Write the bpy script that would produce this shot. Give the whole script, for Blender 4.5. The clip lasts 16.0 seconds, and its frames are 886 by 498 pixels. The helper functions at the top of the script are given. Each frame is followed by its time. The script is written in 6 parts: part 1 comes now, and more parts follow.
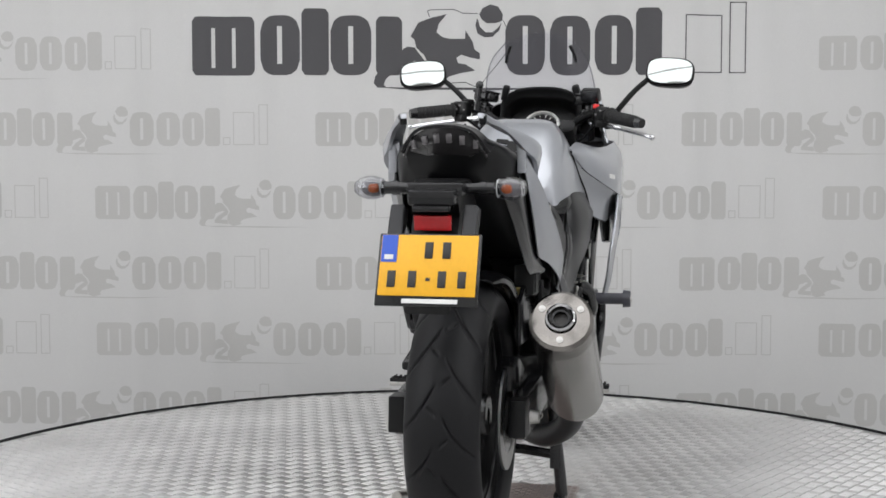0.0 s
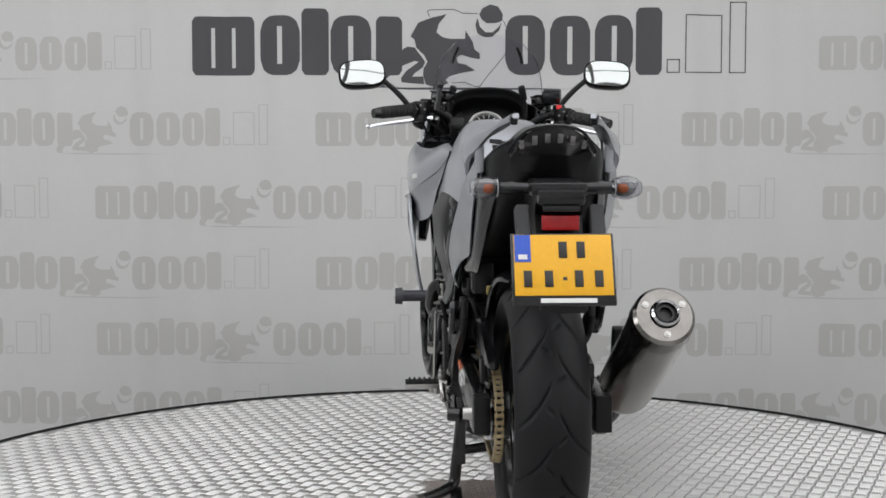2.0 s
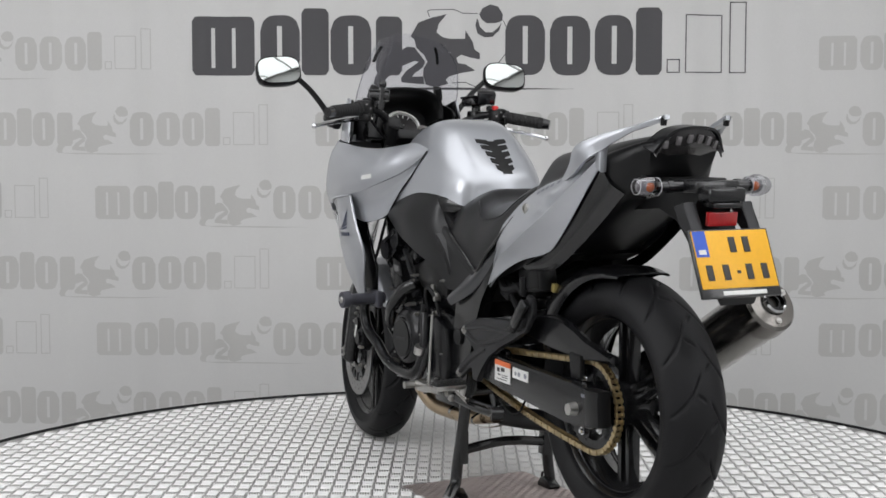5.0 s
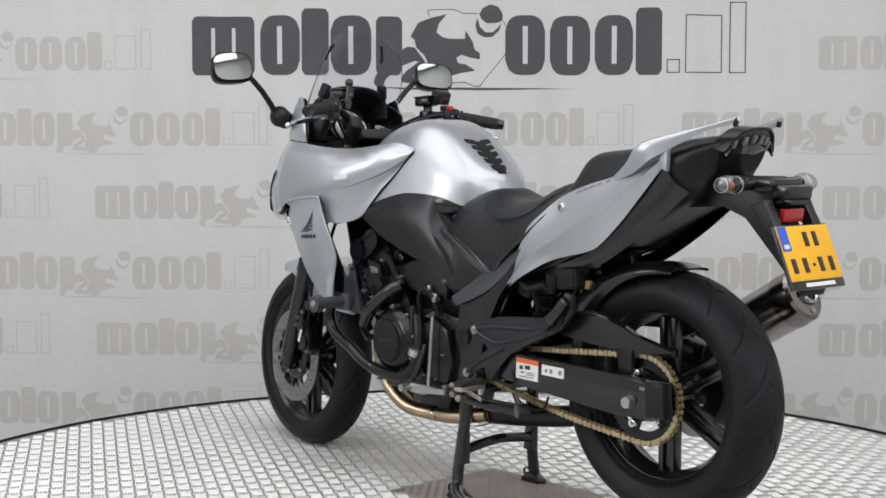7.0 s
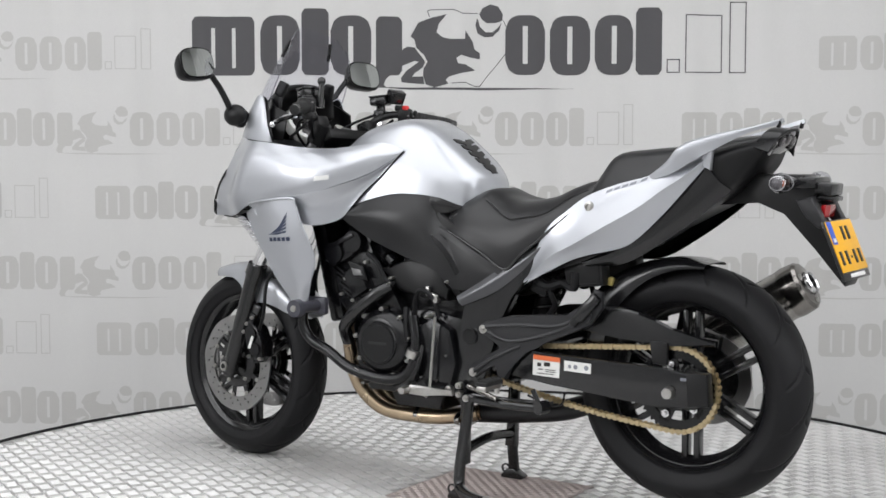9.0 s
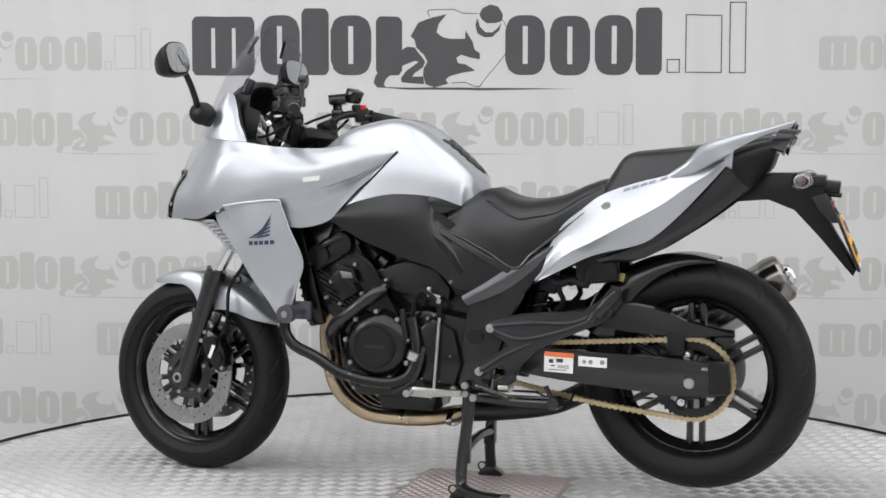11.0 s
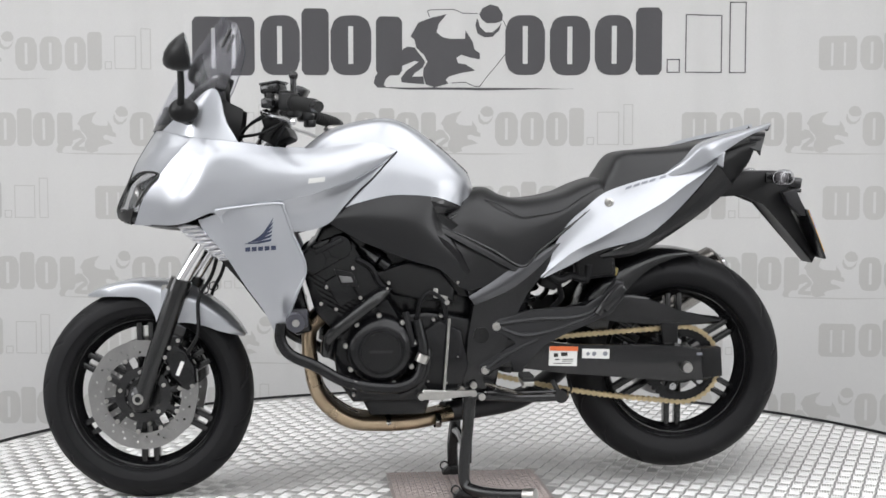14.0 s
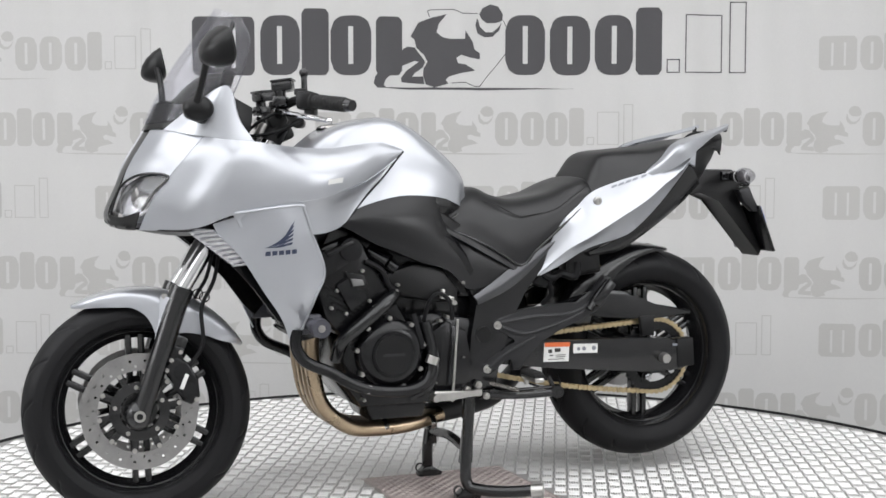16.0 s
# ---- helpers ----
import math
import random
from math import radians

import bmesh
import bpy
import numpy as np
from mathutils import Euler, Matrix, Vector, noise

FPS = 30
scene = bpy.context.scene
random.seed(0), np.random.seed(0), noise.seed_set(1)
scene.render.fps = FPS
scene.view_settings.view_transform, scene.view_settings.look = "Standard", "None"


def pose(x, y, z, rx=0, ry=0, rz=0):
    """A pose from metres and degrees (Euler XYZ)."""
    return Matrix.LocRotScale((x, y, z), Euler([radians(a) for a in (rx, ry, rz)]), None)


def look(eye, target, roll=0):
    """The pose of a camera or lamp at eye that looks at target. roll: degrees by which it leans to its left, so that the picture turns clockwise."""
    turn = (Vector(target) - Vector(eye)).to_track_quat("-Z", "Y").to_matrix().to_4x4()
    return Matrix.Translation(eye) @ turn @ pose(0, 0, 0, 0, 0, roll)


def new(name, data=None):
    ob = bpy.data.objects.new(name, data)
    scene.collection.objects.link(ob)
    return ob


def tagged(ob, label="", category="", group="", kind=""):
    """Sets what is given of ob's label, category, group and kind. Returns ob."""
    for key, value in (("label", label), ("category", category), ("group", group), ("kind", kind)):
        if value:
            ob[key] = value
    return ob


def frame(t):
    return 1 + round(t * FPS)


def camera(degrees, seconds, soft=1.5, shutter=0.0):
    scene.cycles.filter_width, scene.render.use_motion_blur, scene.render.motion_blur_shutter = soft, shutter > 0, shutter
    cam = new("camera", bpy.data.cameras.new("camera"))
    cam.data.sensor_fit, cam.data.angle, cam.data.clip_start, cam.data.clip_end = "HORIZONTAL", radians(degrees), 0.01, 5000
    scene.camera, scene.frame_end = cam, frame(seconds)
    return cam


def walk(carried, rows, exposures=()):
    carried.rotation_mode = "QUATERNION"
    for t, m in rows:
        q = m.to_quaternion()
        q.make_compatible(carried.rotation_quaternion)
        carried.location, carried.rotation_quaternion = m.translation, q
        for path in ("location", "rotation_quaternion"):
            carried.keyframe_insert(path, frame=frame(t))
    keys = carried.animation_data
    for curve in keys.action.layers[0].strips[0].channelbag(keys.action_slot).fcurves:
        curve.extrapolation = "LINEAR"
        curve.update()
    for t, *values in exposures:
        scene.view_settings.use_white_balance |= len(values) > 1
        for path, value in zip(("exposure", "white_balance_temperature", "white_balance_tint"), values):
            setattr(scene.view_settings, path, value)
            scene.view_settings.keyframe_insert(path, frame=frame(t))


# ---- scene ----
from mathutils.bvhtree import BVHTree

cam = camera(35.96, 16.0, soft=1.6)
EYE = (0.0, -3.690, 0.957)
walk(cam, [(0.0, look(EYE, (-0.052, 0.0, 0.686))), (16.0, look(EYE, (-0.052, 0.0, 0.686)))],
     exposures=[(0.0, -0.30), (2.5, -0.50), (4.0, -0.48), (6.5, -0.28), (9.0, -0.12), (13.0, -0.05), (16.0, -0.05)])

# ---- light: a closed showroom with added ceiling panels, weak grey ambient ----
world = bpy.data.worlds.new("world")
scene.world = world
world.use_nodes = True
world.node_tree.nodes["Background"].inputs["Color"].default_value = (0.9, 0.95, 1.0, 1)
world.node_tree.nodes["Background"].inputs["Strength"].default_value = 0.15
LAMPS = [(-2.15, -4.6, 4.1, 2.0), (2.15, -4.6, 4.1, 2.0), (-2.15, -2.5, 4.1, 2.0), (2.15, -2.5, 4.1, 2.0),
         (-2.15, -0.4, 4.1, 2.0), (2.15, -0.4, 4.1, 2.0)]
CEIL = 3.4
LAMP_POWER = 29.0


# ---- materials ----
def material(name, color, rough=0.5, metal=0.0, vary=0.06, scale=6.0, bump=0.0, bscale=120.0, coat=0.0, spec=0.5,
             rvary=0.0, fine=0.04):
    """A principled material whose colour varies at two scales, with fine relief."""
    m = bpy.data.materials.new(name)
    m.use_nodes = True
    nt = m.node_tree
    p = nt.nodes["Principled BSDF"]
    tc = nt.nodes.new("ShaderNodeTexCoord")
    n1 = nt.nodes.new("ShaderNodeTexNoise")
    n1.inputs["Scale"].default_value, n1.inputs["Detail"].default_value = scale, 4
    n2 = nt.nodes.new("ShaderNodeTexNoise")
    n2.inputs["Scale"].default_value, n2.inputs["Detail"].default_value = bscale, 3
    for n in (n1, n2):
        nt.links.new(tc.outputs["Object"], n.inputs["Vector"])
    a = nt.nodes.new("ShaderNodeMapRange")
    a.inputs["To Min"].default_value, a.inputs["To Max"].default_value = 1 - vary * 2, 1 + vary * 2
    nt.links.new(n1.outputs["Fac"], a.inputs["Value"])
    b = nt.nodes.new("ShaderNodeMapRange")
    b.inputs["To Min"].default_value, b.inputs["To Max"].default_value = 1 - fine * 2, 1 + fine * 2
    nt.links.new(n2.outputs["Fac"], b.inputs["Value"])
    mul = nt.nodes.new("ShaderNodeMath")
    mul.operation = "MULTIPLY"
    nt.links.new(a.outputs[0], mul.inputs[0])
    nt.links.new(b.outputs[0], mul.inputs[1])
    sc = nt.nodes.new("ShaderNodeVectorMath")
    sc.operation = "SCALE"
    sc.inputs[0].default_value = color
    nt.links.new(mul.outputs[0], sc.inputs["Scale"])
    nt.links.new(sc.outputs[0], p.inputs["Base Color"])
    p.inputs["Roughness"].default_value = rough
    p.inputs["Metallic"].default_value = metal
    p.inputs["Specular IOR Level"].default_value = spec
    p.inputs["Coat Weight"].default_value = coat
    p.inputs["Coat Roughness"].default_value = 0.06
    if rvary:
        c = nt.nodes.new("ShaderNodeMapRange")
        c.inputs["To Min"].default_value, c.inputs["To Max"].default_value = rough - rvary, rough + rvary
        nt.links.new(n1.outputs["Fac"], c.inputs["Value"])
        nt.links.new(c.outputs[0], p.inputs["Roughness"])
    if bump:
        bp = nt.nodes.new("ShaderNodeBump")
        bp.inputs["Strength"].default_value, bp.inputs["Distance"].default_value = bump, 0.0005
        nt.links.new(n2.outputs["Fac"], bp.inputs["Height"])
        nt.links.new(bp.outputs[0], p.inputs["Normal"])
    return m


def glow(name, color, strength):
    m = bpy.data.materials.new(name)
    m.use_nodes = True
    p = m.node_tree.nodes["Principled BSDF"]
    p.inputs["Base Color"].default_value = (*color, 1)
    p.inputs["Emission Color"].default_value = (*color, 1)
    p.inputs["Emission Strength"].default_value = strength
    return m


def clear(name, color, rough=0.02, gloss=0.25):
    """Thin see-through plastic: mostly transparent, with a gloss that grows at grazing angles."""
    m = bpy.data.materials.new(name)
    m.use_nodes = True
    nt = m.node_tree
    nt.nodes.remove(nt.nodes["Principled BSDF"])
    out = nt.nodes["Material Output"]
    tr = nt.nodes.new("ShaderNodeBsdfTransparent")
    tr.inputs["Color"].default_value = (*color, 1)
    gl = nt.nodes.new("ShaderNodeBsdfGlossy")
    gl.inputs["Roughness"].default_value = rough
    lw = nt.nodes.new("ShaderNodeLayerWeight")
    lw.inputs["Blend"].default_value = 0.25
    fr = nt.nodes.new("ShaderNodeMath")
    fr.operation = "MULTIPLY"
    fr.inputs[1].default_value = gloss
    nt.links.new(lw.outputs["Facing"], fr.inputs[0])
    mx = nt.nodes.new("ShaderNodeMixShader")
    nt.links.new(fr.outputs[0], mx.inputs[0])
    nt.links.new(tr.outputs[0], mx.inputs[1])
    nt.links.new(gl.outputs[0], mx.inputs[2])
    nt.links.new(mx.outputs[0], out.inputs["Surface"])
    return m


SILVER = material("silver_paint", (0.48, 0.494, 0.527), 0.36, 0.70, 0.02, 3, 0.02, 900, coat=0.9, fine=0.05)
DARK = material("matte_black_plastic", (0.007, 0.007, 0.0075), 0.36, 0, 0.10, 8, 0.10, 500, rvary=0.06, spec=0.32)
GLOSSBLACK = material("gloss_black_paint", (0.007, 0.007, 0.008), 0.24, 0, 0.10, 8, 0.02, 300, coat=0.3)
COVER = material("satin_black_cover", (0.007, 0.007, 0.008), 0.30, 0, 0.06, 5, 0.05, 300, spec=0.45, rvary=0.05)
ENGINE = material("black_engine_enamel", (0.005, 0.005, 0.006), 0.22, 0.0, 0.15, 12, 0.1, 200, spec=0.42, rvary=0.08)
LEATHER = material("black_vinyl", (0.006, 0.006, 0.007), 0.36, 0, 0.08, 10, 0.2, 400, spec=0.5, rvary=0.05)
RUBBER = material("tyre_rubber", (0.009, 0.009, 0.010), 0.52, 0, 0.15, 9, 0.1, 300, spec=0.22, rvary=0.06)
GRIP = material("grip_rubber", (0.02, 0.02, 0.02), 0.7, 0, 0.1, 20, 0.3, 600, spec=0.3)
STEEL = material("brushed_steel", (0.37, 0.357, 0.34), 0.20, 1.0, 0.10, 9, 0.0, 100, rvary=0.1)
CAPSTEEL = material("polished_cap_steel", (0.25, 0.235, 0.22), 0.18, 1.0, 0.15, 20, 0.0, 100, rvary=0.06)
CHROME = material("chrome", (0.75, 0.75, 0.76), 0.10, 1.0, 0.02, 6)
BOLT = material("zinc_bolt", (0.50, 0.49, 0.47), 0.30, 1.0, 0.10, 40)
DISC = material("brake_disc_steel", (0.36, 0.355, 0.35), 0.28, 1.0, 0.10, 15, 0.0, 100)
HEADER = material("heat_tinted_steel", (0.46, 0.36, 0.25), 0.28, 1.0, 0.25, 7, 0.05, 200, rvary=0.1)
CHAIN = material("gold_chain", (0.55, 0.45, 0.28), 0.36, 1.0, 0.15, 60)
# gloss black of the frame strip, its reflected light put into the base colour
SHEENBLACK = material("black_paint_with_sheen", (0.085, 0.086, 0.092), 0.30, 0.75, 0.04, 8, 0.05, 500, coat=0.4)
GREYPANEL = material("grey_cast_bracket", (0.024, 0.024, 0.026), 0.40, 0.3, 0.08, 10, 0.1, 300)
BOBBIN = material("grey_bobbin_plastic", (0.055, 0.055, 0.068), 0.40, 0, 0.08, 20, 0.1, 300)
YELLOWED = material("yellowed_plastic", (0.34, 0.27, 0.09), 0.45, 0, 0.05, 40)
PATCHGREY = material("light_grey_patch", (0.22, 0.22, 0.22), 0.40, 0.6, 0.1, 40)
PLATE_Y = material("plate_yellow", (0.86, 0.44, 0.012), 0.4, 0, 0.02, 8)
PLATE_B = material("plate_blue", (0.03, 0.10, 0.55), 0.4, 0, 0.02, 8)
INK = material("black_ink", (0.02, 0.018, 0.016), 0.4, 0, 0.02, 8)
WHITE = material("white_label", (0.75, 0.75, 0.73), 0.5, 0, 0.03, 20)
ORANGE = material("orange_label", (0.72, 0.16, 0.05), 0.5, 0, 0.03, 20)
RED = material("red_reflector", (0.42, 0.012, 0.016), 0.15, 0, 0.1, 60, coat=0.5)
REDPLASTIC = material("red_plastic", (0.70, 0.03, 0.03), 0.35, 0, 0.02, 60)
AMBER = material("amber_bulb", (0.42, 0.10, 0.03), 0.25, 0, 0.05, 40)
REFLECTOR = material("lamp_reflector", (0.88, 0.89, 0.91), 0.16, 0.85, 0.10, 60)
SMOKE = material("smoked_lens", (0.035, 0.033, 0.034), 0.12, 0, 0.2, 30, coat=0.6)
RIB = material("lens_rib_plastic", (0.55, 0.55, 0.56), 0.15, 0.2, 0.1, 60, coat=0.5)
LENSCELL = material("lens_cell", (0.20, 0.19, 0.195), 0.2, 0.2, 0.2, 60, coat=0.5)
DECAL = material("dark_blue_decal", (0.035, 0.045, 0.085), 0.35, 0, 0.02, 20)
GREYDECAL = material("grey_decal", (0.22, 0.23, 0.26), 0.35, 0.2, 0.02, 20)
MIRROR = material("mirror_glass", (0.50, 0.52, 0.51), 0.015, 1.0, 0.0, 3, fine=0)
PALELENS = clear("pale_lens", (0.78, 0.78, 0.80), 0.08, 0.55)
CLEAR = clear("clear_lens", (0.95, 0.95, 0.96), 0.03, 0.3)
SCREEN = clear("windscreen_plastic", (0.955, 0.955, 0.975), 0.02, 0.16)
ALU = material("tread_plate_aluminium", (0.40, 0.396, 0.39), 0.46, 0.6, 0.14, 2.2, 0.0, 60, rvary=0.10)
# lighter copy of the deck metal: the gleam of the bars as colour
ALUBAR = material("lit_tread_bar", (0.68, 0.675, 0.665), 0.42, 0.65, 0.14, 3.0, 0.0, 60, rvary=0.10)
RUSTY = material("rust_stained_plate", (0.37, 0.318, 0.302), 0.42, 0.78, 0.22, 7, 0.0, 60, rvary=0.1)
CLOTH = material("grey_backdrop_cloth", (0.62, 0.615, 0.605), 0.85, 0, 0.03, 0.8, 0.0, 300)
PRINT = material("dark_print", (0.085, 0.083, 0.088), 0.85, 0, 0.03, 2, 0.0, 300)
FADED = material("faded_print", (0.505, 0.498, 0.482), 0.85, 0, 0.04, 2, 0.0, 300)
WALLPAINT = material("white_wall_paint", (0.70, 0.70, 0.69), 0.7, 0, 0.04, 1.5, 0.1, 200)
FLOORPAINT = material("grey_floor_paint", (0.30, 0.30, 0.30), 0.5, 0, 0.08, 2, 0.1, 100)
# glow of the added ceiling panels and softboxes
PANELGLOW = glow("added_lit_panel", (0.97, 0.985, 1.0), 1.0)


# ---- mesh helpers ----
def link(name, bm, mat, parent=None, label="", sharp=35, smooth=True):
    me = bpy.data.meshes.new(name)
    bmesh.ops.recalc_face_normals(bm, faces=bm.faces)
    bm.to_mesh(me)
    bm.free()
    me.materials.append(mat)
    if smooth:
        me.shade_smooth()
        me.set_sharp_from_angle(angle=radians(sharp))
    ob = new(name, me)
    if parent:
        ob.parent = parent
    if label:
        tagged(ob, label)
    return ob


def part(name, bm, mat, parent, label="", sharp=35):
    return link(name, bm, mat, parent, label, sharp)


def shared(name, me, parent, m=None):
    """One more object on the same mesh."""
    ob = new(name, me)
    ob.parent = parent
    if m is not None:
        ob.matrix_basis = m
    return ob


def put(bm, verts, faces):
    vs = [bm.verts.new(v) for v in verts]
    for f in faces:
        if len(set(f)) > 2:
            bm.faces.new([vs[i] for i in f])
    return vs


def box(bm, c, s, rx=0, ry=0, rz=0, bevel=0.0):
    r = bmesh.ops.create_cube(bm, size=1.0, matrix=pose(*c, rx, ry, rz) @ Matrix.Diagonal((*s, 1)))
    if bevel:
        es = {e for v in r["verts"] for e in v.link_edges}
        bmesh.ops.bevel(bm, geom=list(es), offset=bevel, segments=2, affect="EDGES", profile=0.5)
    return bm


def cyl(bm, a, b, r, r2=None, n=16, cap=True):
    a, b = Vector(a), Vector(b)
    q = (b - a).to_track_quat("Z", "Y").to_matrix().to_4x4()
    r2 = r if r2 is None else r2
    bmesh.ops.create_cone(bm, cap_ends=cap, segments=n, radius1=r, radius2=r2, depth=(b - a).length,
                          matrix=Matrix.Translation((a + b) / 2) @ q)
    return bm


def ball(bm, c, r, sx=1, sy=1, sz=1, n=12, m=None):
    bmesh.ops.create_uvsphere(bm, u_segments=n, v_segments=max(6, n * 2 // 3), radius=r,
                              matrix=Matrix.Translation(c) @ (m or Matrix()) @ Matrix.Diagonal((sx, sy, sz, 1)))
    return bm


def smooth_line(pts, n):
    """Catmull-Rom through the points, n pieces to a span."""
    pts = [Vector(p) for p in pts]
    p = [2 * pts[0] - pts[1], *pts, 2 * pts[-1] - pts[-2]]
    out = []
    for i in range(1, len(p) - 2):
        for k in range(n):
            t = k / n
            out.append(0.5 * (2 * p[i] + (p[i + 1] - p[i - 1]) * t + (2 * p[i - 1] - 5 * p[i] + 4 * p[i + 1] - p[i + 2]) * t * t
                              + (3 * p[i] - p[i - 1] - 3 * p[i + 1] + p[i + 2]) * t ** 3))
    out.append(pts[-1])
    return out


def tube(bm, pts, r, n=10, k=5, r2=None, flat=1.0):
    """A pipe along a smooth line; r2: its radius at the end."""
    line = smooth_line(pts, k) if k > 1 else [Vector(p) for p in pts]
    rings = []
    up = None
    for i, p in enumerate(line):
        d = (line[min(i + 1, len(line) - 1)] - line[max(i - 1, 0)]).normalized()
        if up is None:
            up = d.orthogonal().normalized()
        up = (up - d * up.dot(d)).normalized()
        side = d.cross(up)
        rr = r if r2 is None else r + (r2 - r) * i / (len(line) - 1)
        rings.append([bm.verts.new(p + rr * (math.cos(a) * up + math.sin(a) * side * flat))
                      for a in (2 * math.pi * j / n for j in range(n))])
    for q, w in zip(rings, rings[1:]):
        for j in range(n):
            bm.faces.new((q[j], q[(j + 1) % n], w[(j + 1) % n], w[j]))
    bm.faces.new(rings[0][::-1])
    bm.faces.new(rings[-1])
    return bm


def lathe(bm, c, profile, n=48, closed=True, m=None):
    """Turns a profile of (radius, y) about the y axis through c."""
    m = m or Matrix()
    rings = [[bm.verts.new(m @ Vector((c[0] + r * math.cos(2 * math.pi * j / n), c[1] + y, c[2] + r * math.sin(2 * math.pi * j / n))))
              for j in range(n)] for r, y in profile]
    loop = list(zip(rings, rings[1:])) + ([(rings[-1], rings[0])] if closed else [])
    for q, w in loop:
        for j in range(n):
            bm.faces.new((q[j], q[(j + 1) % n], w[(j + 1) % n], w[j]))
    return bm


def prism(bm, outline, y0, y1, bevel=0.0, smoothk=0, seg=2):
    """A plate whose outline of (x, z) stands between y0 and y1."""
    if smoothk:
        ring = [Vector((x, 0, z)) for x, z in outline]
        ring = smooth_line(ring + [ring[0]], smoothk)[:-1]
        outline = [(v.x, v.z) for v in ring]
    a = [bm.verts.new((x, y0, z)) for x, z in outline]
    b = [bm.verts.new((x, y1, z)) for x, z in outline]
    n = len(outline)
    fs = [bm.faces.new(a), bm.faces.new(b[::-1])]
    for i in range(n):
        fs.append(bm.faces.new((a[i], b[i], b[(i + 1) % n], a[(i + 1) % n])))
    if bevel:
        es = [e for f in fs[:2] for e in f.edges]
        bmesh.ops.bevel(bm, geom=es, offset=bevel, segments=seg, affect="EDGES", profile=0.5)
    return bm


def loft(bm, rows, nu=6, nv=6, thick=0.0, cap=False, close=False):
    """A smooth surface through rows of points (all rows of one length); thick: a shell of that thickness."""
    rows = [smooth_line(r, nv) for r in rows]
    cols = list(zip(*rows))
    cols = [smooth_line(c, nu) for c in cols]
    g = [[bm.verts.new(cols[j][i]) for j in range(len(cols))] for i in range(len(cols[0]))]
    fs = []
    for i in range(len(g) - 1):
        for j in range(len(g[0]) - 1):
            q = (g[i][j], g[i][j + 1], g[i + 1][j + 1], g[i + 1][j])
            try:
                fs.append(bm.faces.new(q))
            except ValueError:
                pass
    if cap:
        bm.faces.new(g[0]), bm.faces.new(g[-1][::-1])
    if thick:
        bmesh.ops.recalc_face_normals(bm, faces=fs)
        bmesh.ops.solidify(bm, geom=fs, thickness=thick)
    return bm


def studs(name, places, a, b, r, mat, parent, label="", n=8, m=None):
    """Alike bolts on one mesh: each stands along y from a to b at its (x, z)."""
    me = None
    for x, z in places:
        at = (m or Matrix()) @ pose(x, 0, z)
        if me is None:
            bm = cyl(bmesh.new(), (0, a, 0), (0, (a + b * 3) / 4, 0), r, n=n)
            cyl(bm, (0, (a + b * 3) / 4, 0), (0, b, 0), r * 0.62, r * 0.5, n=6)
            ob = part(name, bm, mat, parent, label)
            me = ob.data
            ob.matrix_basis = at
        else:
            tagged(shared(name, me, parent, at), label)


def flip(pts, s):
    return [(p[0], p[1] * s, p[2]) for p in pts]


def empty(name, label, category, group="", kind=""):
    return tagged(new(name), label, category, group, kind)


# ---- the setting: room, backdrop, turntable ----
def plain_box(name, c, s, mat, label, kind="structure"):
    ob = link(name, box(bmesh.new(), c, s), mat, smooth=False)
    return tagged(ob, label, "room", kind=kind)


